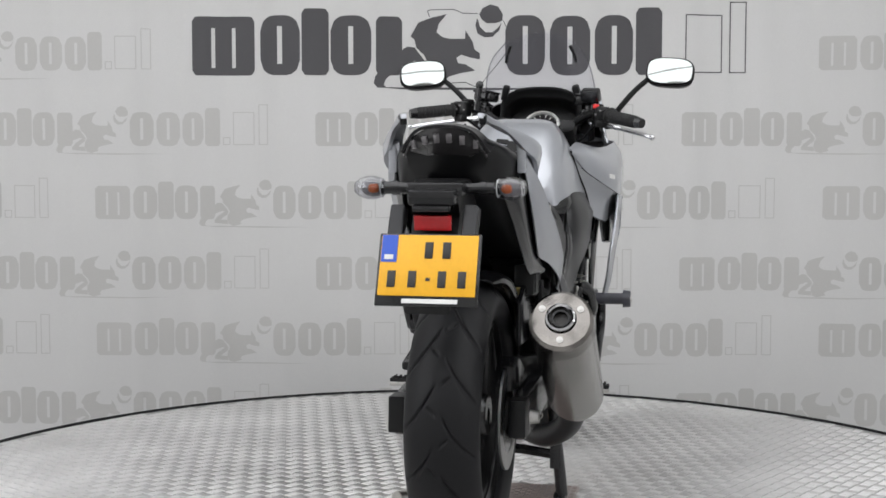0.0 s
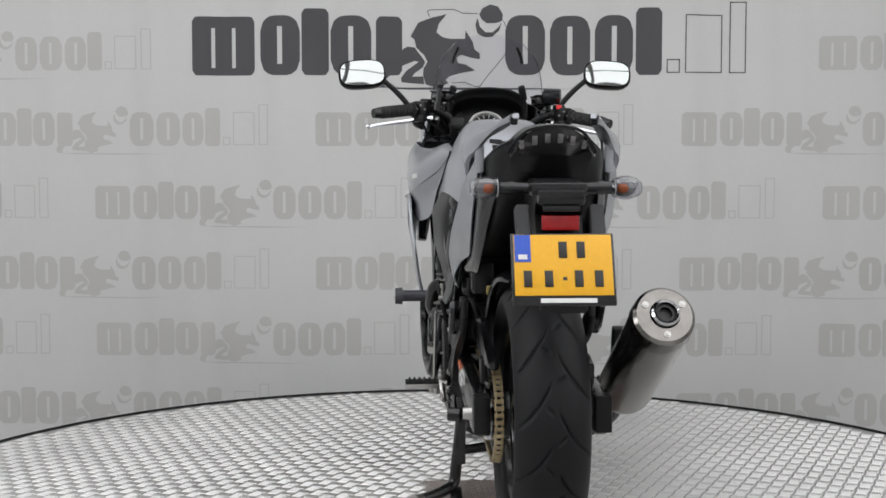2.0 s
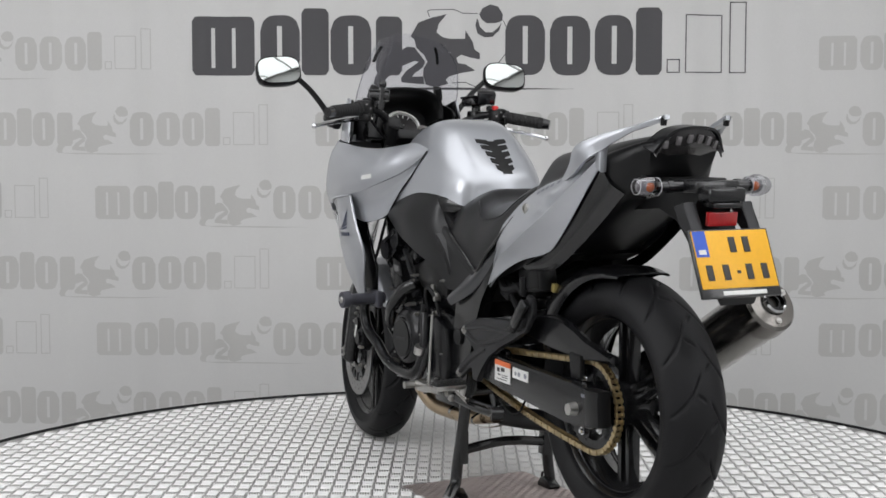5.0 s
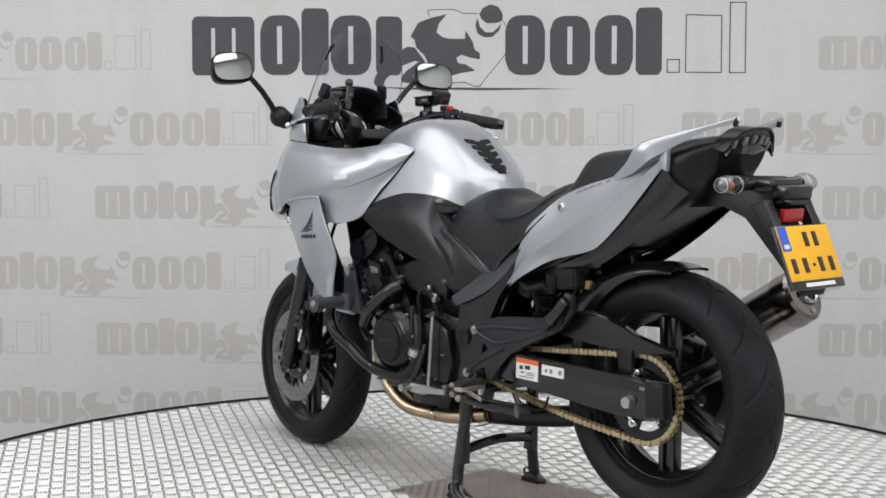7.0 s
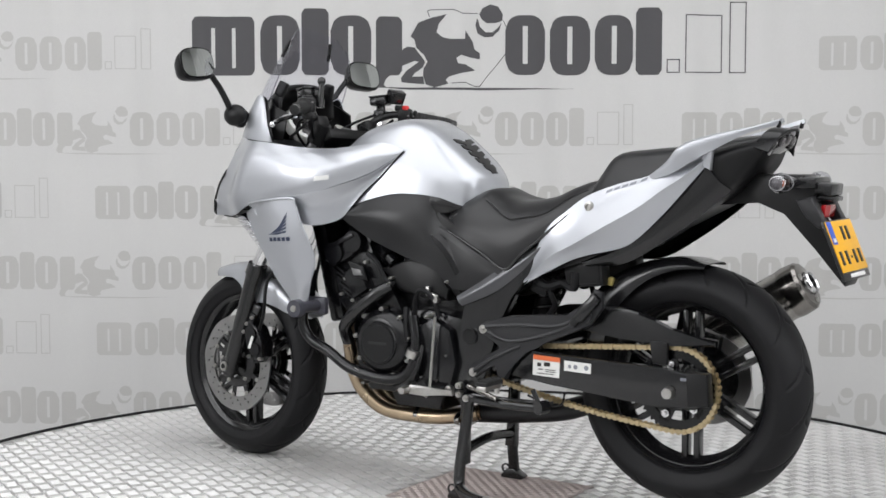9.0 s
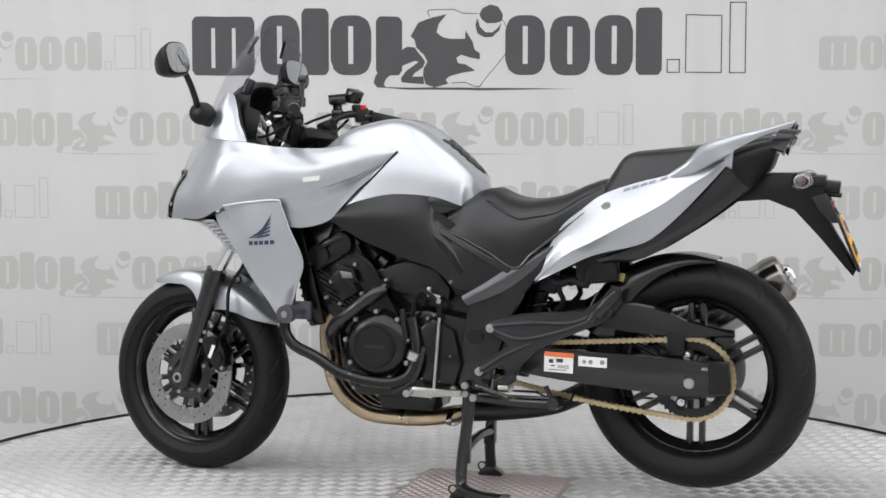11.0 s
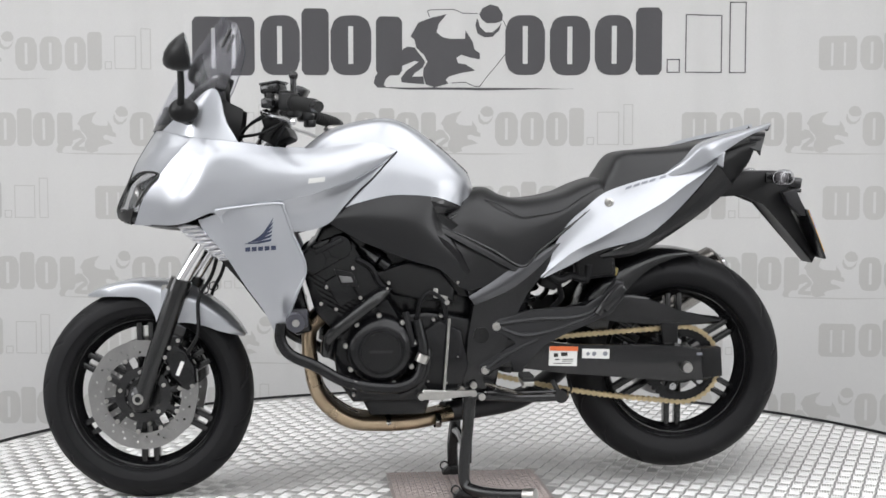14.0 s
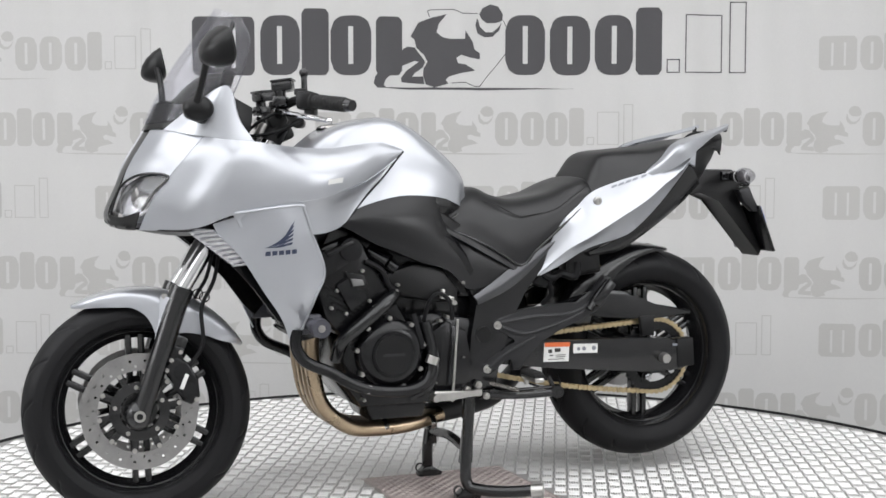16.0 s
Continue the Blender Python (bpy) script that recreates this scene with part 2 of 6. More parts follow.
def build_room():
    plain_box("floor", (0, -2.0, -0.50), (9.2, 9.2, 0.1), FLOORPAINT, "grey painted showroom floor below the turntable")
    # walls out of view, added to close the room round the light
    plain_box("wall_north", (0, 2.45, 1.475), (9.2, 0.1, 3.85), WALLPAINT, "unseen white painted wall behind the backdrop")
    plain_box("wall_south", (0, -6.45, 1.475), (9.2, 0.1, 3.85), WALLPAINT, "unseen white painted wall opposite the backdrop")
    plain_box("wall_west", (-4.55, -2.0, 1.475), (0.1, 8.8, 3.85), WALLPAINT, "unseen white painted side wall of the showroom")
    plain_box("wall_east", (4.55, -2.0, 1.475), (0.1, 8.8, 3.85), WALLPAINT, "unseen white painted side wall of the showroom")
    plain_box("ceiling", (0, -2.0, CEIL + 0.1), (9.2, 9.2, 0.1), WALLPAINT, "white corrugated showroom ceiling")
    bm = bmesh.new()
    for k in range(44):
        box(bm, (0, -6.3 + 0.2 * k, CEIL + 0.035), (9.0, 0.07, 0.03))
    tagged(link("ceiling_ribs", bm, WALLPAINT, smooth=False), "white ribs of the corrugated ceiling", "room", kind="structure")
    # added glowing panels: they stand in for an evenly bright ribbed ceiling
    for x, y, sx, sy in LAMPS:
        top = empty("added_ceiling_light", "added glowing panel in a white frame, stands in for the bright ceiling", "lamp", "ceiling lamps")
        top.location = (x, y, CEIL)
        bm = bmesh.new()
        for k in (-1, 1):
            box(bm, (k * (sx / 2 + 0.02), 0, 0), (0.04, sy + 0.08, 0.08))
            box(bm, (0, k * (sy / 2 + 0.02), 0), (sx, 0.04, 0.08))
        part("frame", bm, WALLPAINT, top)
        part("diffuser", box(bmesh.new(), (0, 0, 0.01), (sx, sy, 0.02)), PANELGLOW, top)
        lamp = bpy.data.lights.new("added_panel_light", "AREA")
        lamp.shape, lamp.size, lamp.size_y, lamp.energy, lamp.color = "RECTANGLE", sx, sy, LAMP_POWER, (0.995, 0.99, 1.012)
        ob = new("added_panel_light", lamp)
        ob.location = (x, y, CEIL - 0.05)
    # added fill lights out of view, to brighten the bodywork from both sides
    for x, y, aim, power in ((-3.8, -1.9, (0.0, -0.2, 0.6), 35.0), (3.8, -2.6, (0.0, 0.0, 0.6), 20.0)):
        box_top = empty("added_softbox", "added fill light out of view, a large white softbox on a black stand", "softbox", "studio softboxes")
        m = look((x, y, 1.9), aim)
        box_top.matrix_basis = m
        part("diffuser", box(bmesh.new(), (0, 0, -0.02), (1.7, 1.3, 0.02)), PANELGLOW, box_top, "white front cloth")
        bm = bmesh.new()
        for k in (-1, 1):
            box(bm, (k * 0.87, 0, 0.03), (0.04, 1.38, 0.14))
            box(bm, (0, k * 0.67, 0.03), (1.70, 0.04, 0.14))
        box(bm, (0, 0, 0.11), (1.78, 1.38, 0.02))
        part("housing", bm, DARK, box_top, "black housing")
        foot = m.inverted() @ Vector((x, y - 0.1, -0.45))
        part("stand_pole", cyl(bmesh.new(), (0, 0, 0.12), foot, 0.02), DARK, box_top, "black stand pole")
        lamp = bpy.data.lights.new("added_softbox_light", "AREA")
        lamp.shape, lamp.size, lamp.size_y, lamp.energy, lamp.color = "RECTANGLE", 1.7, 1.3, power, (0.995, 0.99, 1.012)
        ob = new("added_softbox_light", lamp)
        ob.matrix_basis = m @ pose(0, 0, -0.04)


BACK = 1.95
# rows of faded marks: foot height, first left edge, columns
MARK_ROWS = [(1.278, -2.585, (0,)), (1.277, 1.458, (0,)), (0.968, -0.604, (-1, 0, 1)), (0.666, -1.520, (-1, 0, 1, 2)), (0.372, -0.605, (-1, 0, 1)),
             (0.097, -1.525, (-1, 0, 1, 2)), (-0.195, -0.610, (-1, 0, 1))]


def fold(x, z):
    """How far the hanging cloth stands off its plane."""
    k = 0.35 + 0.65 * min(1.0, max(0.0, (z + 0.2) / 1.8))
    return k * (0.016 * math.sin(x * 8.0 + 0.8 + 0.5 * math.sin(x * 1.7)) + 0.009 * math.sin(x * 19.0 + 2.0 + 0.6 * z) + 0.004 * math.sin(x * 41.0 + z))


def build_backdrop():
    bm = bmesh.new()
    xs = [-3.4 + 0.0125 * i for i in range(545)]
    zs = [-0.44 + 0.2 * i for i in range(16)]
    g = [[bm.verts.new((x, BACK - fold(x, z), z)) for z in zs] for x in xs]
    for a, b in zip(g, g[1:]):
        for j in range(len(zs) - 1):
            bm.faces.new((a[j], b[j], b[j + 1], a[j + 1]))
    cloth = link("backdrop", bm, CLOTH, sharp=60)
    tagged(cloth, "pale grey printed cloth backdrop hanging in soft folds", "backdrop", kind="structure")
    return cloth


def blocks(bm, x0, x1, z0, z1, slots, r):
    """A rounded block with upright slots, laid on the cloth in narrow strips."""
    n = max(8, int((x1 - x0) / 0.012))
    cuts = sorted({x0 + (x1 - x0) * i / n for i in range(n + 1)} | {a for s in slots for a in s[:2]})

    def span(x):
        d = min(x - x0, x1 - x)
        e = r - math.sqrt(max(0.0, r * r - (r - d) ** 2)) if d < r else 0.0
        return z0 + e, z1 - e

    for a, b in zip(cuts, cuts[1:]):
        if b - a < 1e-6:
            continue
        mid = (a + b) / 2
        hole = next((s for s in slots if s[0] <= mid <= s[1]), None)
        (al, ah), (bl, bh) = span(a), span(b)
        bands = [((al, ah), (bl, bh))] if hole is None else [((al, hole[2]), (bl, hole[2])), ((hole[3], ah), (hole[3], bh))]
        for (p, q), (u, v) in bands:
            if q - p < 1e-5 and v - u < 1e-5:
                continue
            put(bm, [(a, BACK - fold(a, p) - 0.0011, p), (b, BACK - fold(b, u) - 0.0011, u),
                     (b, BACK - fold(b, v) - 0.0011, v), (a, BACK - fold(a, q) - 0.0011, q)], [(0, 1, 2, 3)])


def sheet(bm, outline, sx, sz, ox, oz):
    """A flat printed shape on the cloth, cut into narrow strips so that it follows the folds."""
    b2 = bmesh.new()
    b2.faces.new([b2.verts.new((ox + x * sx, 0, oz + z * sz)) for x, z in outline])
    lo, hi = min(v.co.x for v in b2.verts), max(v.co.x for v in b2.verts)
    k = lo + 0.012
    while k < hi:
        bmesh.ops.bisect_plane(b2, geom=b2.verts[:] + b2.edges[:] + b2.faces[:], plane_co=(k, 0, 0), plane_no=(1, 0, 0))
        k += 0.012
    bmesh.ops.triangulate(b2, faces=b2.faces[:])
    index = {}
    for v in b2.verts:
        index[v] = bm.verts.new((v.co.x, BACK - fold(v.co.x, v.co.z) - 0.0014, v.co.z))
    for f in b2.faces:
        bm.faces.new([index[v] for v in f.verts])
    b2.free()


def outline_bar(bm, x0, x1, z0, z1, w):
    """A thin printed frame."""
    for a, b, c, d in ((x0, x1, z1 - w, z1), (x0, x1, z0, z0 + w), (x0, x0 + w, z0 + w, z1 - w), (x1 - w, x1, z0 + w, z1 - w)):
        blocks(bm, a, b, c, d, [], 0.0)


# the emblem between the blocks, in the mark's own drawing grid
MOTIF = [("printed_swoosh", [(728, 66), (742, 42), (765, 34), (792, 28), (778, 45), (774, 60), (785, 69), (800, 72), (824, 72), (825, 57), (838, 78), (840, 90), (850, 97), (850, 108), (833, 105), (817, 100), (809, 106),
                             (812, 115), (825, 117), (842, 128), (815, 133), (797, 138), (790, 145), (795, 151), (770, 158), (755, 152), (750, 137), (751, 124), (758, 112), (752, 100), (738, 86), (735, 72)]),
         ("printed_swoosh", [(702, 98), (722, 84), (735, 86), (748, 103), (754, 112), (750, 122), (735, 132), (731, 138), (750, 138), (753, 152), (712, 148), (711, 140), (720, 128), (742, 112), (735, 110), (715, 118),
                             (695, 132), (684, 144), (681, 152), (685, 157), (670, 158), (663, 150), (666, 138), (673, 128), (685, 112)]),
         ("printed_disc", [(849, 28), (855, 17), (868, 11), (882, 15), (890, 28), (889, 40), (878, 44), (862, 44), (853, 37)]),
         ("printed_crescent", [(845, 35), (842, 48), (846, 62), (858, 69), (872, 68), (884, 57), (888, 43), (882, 52), (872, 60), (860, 60), (850, 50), (847, 38)]),
         ("printed_line", [(668, 157), (1020, 160), (860, 163), (720, 161)])]
MOTIF_LINES = [[(762, 33), (758, 22), (765, 20), (805, 20), (820, 27), (846, 27)], [(891, 40), (898, 55), (896, 97), (880, 118), (860, 142), (850, 156), (840, 156), (825, 149), (800, 150)]]


def wordmark(cloth, x, z, s, mat, label):
    """The mark in its own units: 2.24 wide, block height 0.22, at scale s, its left foot at (x, z)."""
    def X(u):
        return x + u * s

    def Z(v):
        return z + v * s

    for u, w, h, k in ((0.0, 0.252, 0.236, 2), (0.276, 0.162, 0.238, 1), (0.445, 0.108, 0.266, 0), (0.560, 0.164, 0.238, 1), (0.742, 0.105, 0.236, 0),
                       (1.262, 0.160, 0.238, 1), (1.442, 0.162, 0.238, 1), (1.622, 0.152, 0.238, 1), (1.785, 0.104, 0.268, 0)):
        bm = bmesh.new()
        if k == 0:
            slots = []
        elif k == 2:
            slots = [(X(u + 0.078), X(u + 0.093), Z(0.03), Z(0.19)), (X(u + 0.160), X(u + 0.175), Z(0.03), Z(0.19))]
        else:
            slots = [(X(u + w / 2 - 0.010), X(u + w / 2 + 0.010), Z(0.045), Z(0.195))]
        blocks(bm, X(u), X(u + w), Z(0), Z(h), slots, (0.02 if k != 1 else 0.06) * s)
        part("printed_block", bm, mat, cloth)
    for name, outline in MOTIF:
        bm = bmesh.new()
        sheet(bm, [((a - 343) / 437, (136 - b) / 445) for a, b in outline], s, s, x, z)
        part(name, bm, mat, cloth)
    if mat is PRINT:
        bm = bmesh.new()
        for line in MOTIF_LINES:
            for (a, b), (c, d) in zip(line, line[1:]):
                k = 0.7 / math.hypot(c - a, d - b)
                ex, ey = (b - d) * k, (c - a) * k
                sheet(bm, [((p - 343) / 437, (136 - q) / 445) for p, q in ((a + ex, b + ey), (c + ex, d + ey), (c - ex, d - ey), (a - ex, b - ey))], s, s, x, z)
        part("printed_outline", bm, mat, cloth)
    for u, w, h in ((1.908, 0.052, 0.055), (1.980, 0.152, 0.232), (2.162, 0.068, 0.285)):
        bm = bmesh.new()
        outline_bar(bm, X(u), X(u + w), Z(0.008), Z(0.008 + h), 0.0045 * max(s, 0.8))
        part("printed_frame", bm, mat, cloth)


def build_marks(cloth):
    wordmark(cloth, -1.112, 1.258, 1.020, PRINT, "")
    step = 1.502
    for zz, off, cols in MARK_ROWS:
        for k in cols:
            wordmark(cloth, off + step * k, zz, 0.585, FADED, "")


def build_turntable():
    top = empty("turntable", "round aluminium tread-plate turntable with a black edge", "turntable")
    R = 1.655
    bm = bmesh.new()
    n = 128
    ring = [(R * math.cos(2 * math.pi * i / n), R * math.sin(2 * math.pi * i / n)) for i in range(n)]
    put(bm, [(x, y, 0) for x, y in ring] + [(x, y, -0.012) for x, y in ring],
        [tuple(range(n)), tuple(range(2 * n - 1, n - 1, -1))] + [(i, n + i, n + (i + 1) % n, (i + 1) % n) for i in range(n)])
    part("deck", bm, ALU, top)
    bm = bmesh.new()
    prof = [(R + 0.001, -0.45), (R + 0.012, -0.45), (R + 0.012, 0.004), (R + 0.006, 0.008), (R + 0.001, 0.004)]
    rings = [[bm.verts.new((r * math.cos(2 * math.pi * i / n), r * math.sin(2 * math.pi * i / n), z)) for i in range(n)] for r, z in prof]
    for a, b in zip(rings, rings[1:] + rings[:1]):
        for i in range(n):
            bm.faces.new((a[i], a[(i + 1) % n], b[(i + 1) % n], b[i]))
    part("edge_strip", bm, RUBBER, top, "black rubber edge strip")
    # five-bar tread: squares of five raised bars, the bars turned from square to square
    s, turn = 0.0385, radians(63)
    ca, sa = math.cos(turn), math.sin(turn)
    verts, faces = [], []
    half, w, h = 0.0155, 0.0033, 0.0034
    m = int(R / s) + 1
    for i in range(-m, m + 1):
        for j in range(-m, m + 1):
            cx, cy = i * s, j * s
            if cx * cx + cy * cy > (R - 0.025) ** 2:
                continue
            gx, gy = ca * cx - sa * cy, sa * cx + ca * cy
            if -0.20 < gx < 0.26 and -0.10 < gy < 0.31:
                continue
            along = (i + j) % 2
            for b in range(5):
                o = (b - 2) * 0.0071
                base = len(verts)
                for hw, hl, z in ((w, half, 0.0), (w * 0.30, half - 0.0030, h)):
                    for u, v in ((-hl, -hw), (hl, -hw), (hl, hw), (-hl, hw)):
                        lx, ly = (cx + u, cy + o + v) if along else (cx + o + v, cy + u)
                        verts.append((ca * lx - sa * ly, sa * lx + ca * ly, z))
                faces += [(base + 4, base + 5, base + 6, base + 7)] + [(base + k, base + (k + 1) % 4, base + 4 + (k + 1) % 4, base + 4 + k) for k in range(4)]
    me = bpy.data.meshes.new("tread")
    me.from_pydata(verts, [], faces)
    me.materials.append(ALUBAR)
    tread = new("tread", me)
    tread.parent = top
    tagged(tread, "raised five-bar tread, its gleam put into a lighter colour", kind="stuff")
    # inset square plate with small bars, stained with rust
    plate = part("centre_plate", box(bmesh.new(), (0.03, 0.105, 0.001), (0.44, 0.40, 0.004), bevel=0.001), RUSTY, top, "rust-stained inset steel plate")
    verts, faces = [], []
    for i in range(-12, 13):
        for j in range(-11, 12):
            along = (i + j) % 2
            for b in (-1, 0, 1):
                base = len(verts)
                for hw, hl, z in ((0.0018, 0.007, 0.003), (0.001, 0.006, 0.0045)):
                    for u, v in ((-hl, -hw), (hl, -hw), (hl, hw), (-hl, hw)):
                        lx, ly = (i * 0.017 + u, j * 0.017 + b * 0.005 + v) if along else (i * 0.017 + b * 0.005 + v, j * 0.017 + u)
                        verts.append((0.03 + lx, 0.105 + ly, z))
                faces += [(base + 4, base + 5, base + 6, base + 7)] + [(base + k, base + (k + 1) % 4, base + 4 + (k + 1) % 4, base + 4 + k) for k in range(4)]
    me = bpy.data.meshes.new("small_tread")
    me.from_pydata(verts, [], faces)
    me.materials.append(RUSTY)
    ob = new("small_tread", me)
    ob.parent = plate
    tagged(ob, "small raised tread bars", kind="stuff")
    return top


build_room()
cloth = build_backdrop()
build_marks(cloth)
table = build_turntable()


# ---- the motorcycle: x to the rear, y to its right, z up ----
bike = empty("motorcycle", "silver half-faired sport touring motorcycle on its centre stand, black engine", "motorcycle")
FW, RW = (-0.857, 0.0, 0.290), (0.617, 0.0, 0.357)
# the bars and the front wheel are turned a little to the right about the steering axis
HEADP = Vector((-0.52, 0, 0.98))
STEER = Matrix.Translation(HEADP) @ Matrix.Rotation(radians(-6.5), 4, Vector((0.40, 0, 0.90)).normalized()) @ Matrix.Translation(-HEADP)


def steered(bm):
    bmesh.ops.transform(bm, matrix=STEER, verts=bm.verts[:])
    return bm


def section(x, half, dx=0.0):
    """A cross-section across the bike from half of it: (y, z) from the middle outward; dx leans it back towards the side."""
    k = len(half) - 1
    right = [(x + dx * i / k, y, z) for i, (y, z) in enumerate(half)]
    return [(p[0], -p[1], p[2]) for p in right[:0:-1]] + right


def side_hit(ob, x, z, s):
    """Where a line from the side meets a panel."""
    me = ob.data
    tree = BVHTree.FromPolygons([v.co for v in me.vertices], [p.vertices for p in me.polygons])
    hit = tree.ray_cast(Vector((x, s * 1.0, z)), Vector((0, -s, 0)))[0]
    return hit.y if hit else s * 0.26


def decal(name, outline, panel, s, mat, label="", parent=None, lift=0.0012):
    """A thin sticker of that outline laid on a side panel."""
    bm = bmesh.new()
    bm.faces.new([bm.verts.new((x, side_hit(panel, x, z, s) + s * lift, z)) for x, z in outline])
    return part(name, bm, mat, parent or bike, label)


def body(name, rows, mat, label="", nu=6, nv=5, thick=0.0, cap=True, sharp=40):
    bm = loft(bmesh.new(), rows, nu, nv, thick, cap)
    return part(name, bm, mat, bike, label, sharp)


def both(name, rows, mat, label="", thick=0.004, nu=6, nv=6, sharp=40):
    """A panel on either side; rows are given for the right."""
    return [part(name, loft(bmesh.new(), [flip(r, s) for r in rows], nu, nv, -thick * s), mat, bike, label, sharp) for s in (-1, 1)]


def tyre(c, R, w, rim, name, parent, m=None, period=15):
    """A tyre with curved grooves cut into its tread."""
    n = 640
    ys = np.linspace(-0.95, 0.95, 57)
    prof = [(R - (1 - math.sqrt(1 - (0.96 * a) ** 2)) * w * 0.44, a * w / 2) for a in ys]
    inner = [(R - 0.052, w * 0.493), (rim + 0.030, w * 0.485), (rim + 0.018, w * 0.46), (rim + 0.004, w * 0.42), (rim - 0.004, w * 0.38)]
    prof = [(r, -y) for r, y in inner[::-1]] + prof + inner
    verts, faces = [], []
    step = 2 * math.pi / period
    for i in range(n):
        th = 2 * math.pi * i / n
        ca, sa = math.cos(th), math.sin(th)
        for k, (r, y) in enumerate(prof):
            if 5 <= k < len(prof) - 5:
                u, side = abs(y) / (w / 2), 0.0 if y < 0 else 0.5
                d = 0.0
                for lo, hi, slope, off in ((0.06, 0.70, 1.05, 0.0), (0.42, 0.94, 0.75, 0.42), (0.02, 0.30, -0.5, 0.62)):
                    if lo < u < hi:
                        q = (th / step + side + off + slope * (u - lo) ** 0.8) % 1.0
                        q = min(q, 1 - q) * step * R
                        f = max(0.0, 1 - (q / 0.0058) ** 2)
                        d = max(d, 0.0055 * f * max(0.0, min(1.0, (hi - u) / 0.10, (u - lo) / 0.10)))
                r -= d
            verts.append((c[0] + r * ca, c[1] + y, c[2] + r * sa))
    K = len(prof)
    for i in range(n):
        j = (i + 1) % n
        for k in range(K):
            l = (k + 1) % K
            faces.append((i * K + k, i * K + l, j * K + l, j * K + k))
    me = bpy.data.meshes.new(name)
    me.from_pydata(verts, [], faces)
    me.materials.append(RUBBER)
    if m:
        me.transform(STEER)
    me.shade_smooth()
    me.set_sharp_from_angle(angle=radians(60))
    ob = new(name, me)
    ob.parent = parent
    return tagged(ob, "black road tyre with curved grooves")


def wheel(name, c, R, w, rim, m=None, phase=90):
    hub = bmesh.new()
    lathe(hub, c, [(rim, -w * 0.36), (rim + 0.006, -w * 0.40), (rim + 0.004, -w * 0.33), (rim - 0.016, -w * 0.26), (rim - 0.026, 0), (rim - 0.016, w * 0.26),
                   (rim + 0.004, w * 0.33), (rim + 0.006, w * 0.40), (rim, w * 0.36), (rim - 0.012, w * 0.30), (rim - 0.034, 0), (rim - 0.012, -w * 0.30)], 72)
    lathe(hub, c, [(0.018, -0.055), (0.045, -0.055), (0.055, -0.03), (0.055, 0.03), (0.045, 0.055), (0.018, 0.055)], 32)
    if m:
        m(hub)
    rimob = part(name, hub, GLOSSBLACK, bike, "gloss black cast wheel with split spokes")
    for k in range(6):
        a = radians(phase + 60 * k)
        bm = bmesh.new()
        for o in (-0.0155, 0.0155):
            p0 = Vector((c[0] + 0.05 * math.cos(a) - o * 0.9 * math.sin(a), c[1], c[2] + 0.05 * math.sin(a) + o * 0.9 * math.cos(a)))
            p1 = Vector((c[0] + (rim - 0.02) * math.cos(a) - o * 1.2 * math.sin(a), c[1], c[2] + (rim - 0.02) * math.sin(a) + o * 1.2 * math.cos(a)))
            mid = (p0 + p1) / 2
            box(bm, mid, ((p1 - p0).length, 0.034, 0.017), ry=-math.degrees(a), bevel=0.005)
        if m:
            m(bm)
        part("spoke", bm, GLOSSBLACK, rimob)
    tyre(c, R, w, rim, "tyre", rimob, m)
    return rimob


front_wheel = wheel("front_wheel", FW, 0.2893, 0.122, 0.216, steered, 92)
rear_wheel = wheel("rear_wheel", RW, 0.308, 0.166, 0.218, None, 90)

tank = body("fuel_tank", [
    section(-.425, [(0, .962), (.07, .957), (.11, .935), (.135, .88), (.14, .84)]), section(-.365, [(0, 1.007), (.078, 1.0), (.118, .965), (.150, .88), (.172, .785)]),
    section(-.30, [(0, 1.027), (.084, 1.022), (.125, .975), (.155, .90), (.178, .81)]), section(-.21, [(0, 1.041), (.086, 1.034), (.128, .985), (.155, .915), (.170, .832)]),
    section(-.14, [(0, 1.021), (.084, 1.014), (.127, .968), (.150, .905), (.163, .834)]), section(-.07, [(0, .972), (.08, .966), (.122, .93), (.142, .88), (.150, .826)]),
    section(-.015, [(0, .925), (.075, .92), (.112, .89), (.125, .85), (.128, .806)]), section(.028, [(0, .885), (.06, .882), (.095, .865), (.105, .835), (.108, .80)], -.03),
    section(.043, [(0, .842), (.055, .840), (.09, .830), (.10, .812), (.104, .795)], -.045)], SILVER, "silver painted fuel tank")
fairing = both("side_fairing", [
    [(-.715, .185, .99), (-.755, .19, .945), (-.80, .18, .89), (-.845, .168, .825), (-.872, .145, .757)], [(-.695, .204, .984), (-.712, .214, .945), (-.747, .208, .88), (-.785, .194, .815), (-.805, .168, .757)],
    [(-.655, .222, .980), (-.665, .243, .942), (-.692, .246, .882), (-.722, .236, .822), (-.735, .212, .765)],
    [(-.60, .226, .975), (-.61, .248, .94), (-.63, .253, .885), (-.65, .248, .83), (-.66, .242, .795)], [(-.50, .214, .962), (-.505, .240, .935), (-.515, .255, .895), (-.535, .256, .85), (-.546, .250, .817)],
    [(-.40, .190, .958), (-.405, .218, .935), (-.415, .240, .905), (-.425, .248, .868), (-.43, .243, .834)], [(-.31, .165, .968), (-.31, .186, .950), (-.315, .206, .925), (-.32, .212, .898), (-.323, .208, .868)],
    [(-.245, .150, .973), (-.248, .164, .957), (-.253, .175, .938), (-.258, .179, .918), (-.26, .176, .897)], [(-.182, .140, .956), (-.182, .145, .953), (-.182, .147, .950), (-.183, .148, .947), (-.185, .147, .944)]],
     SILVER, "silver painted side fairing")
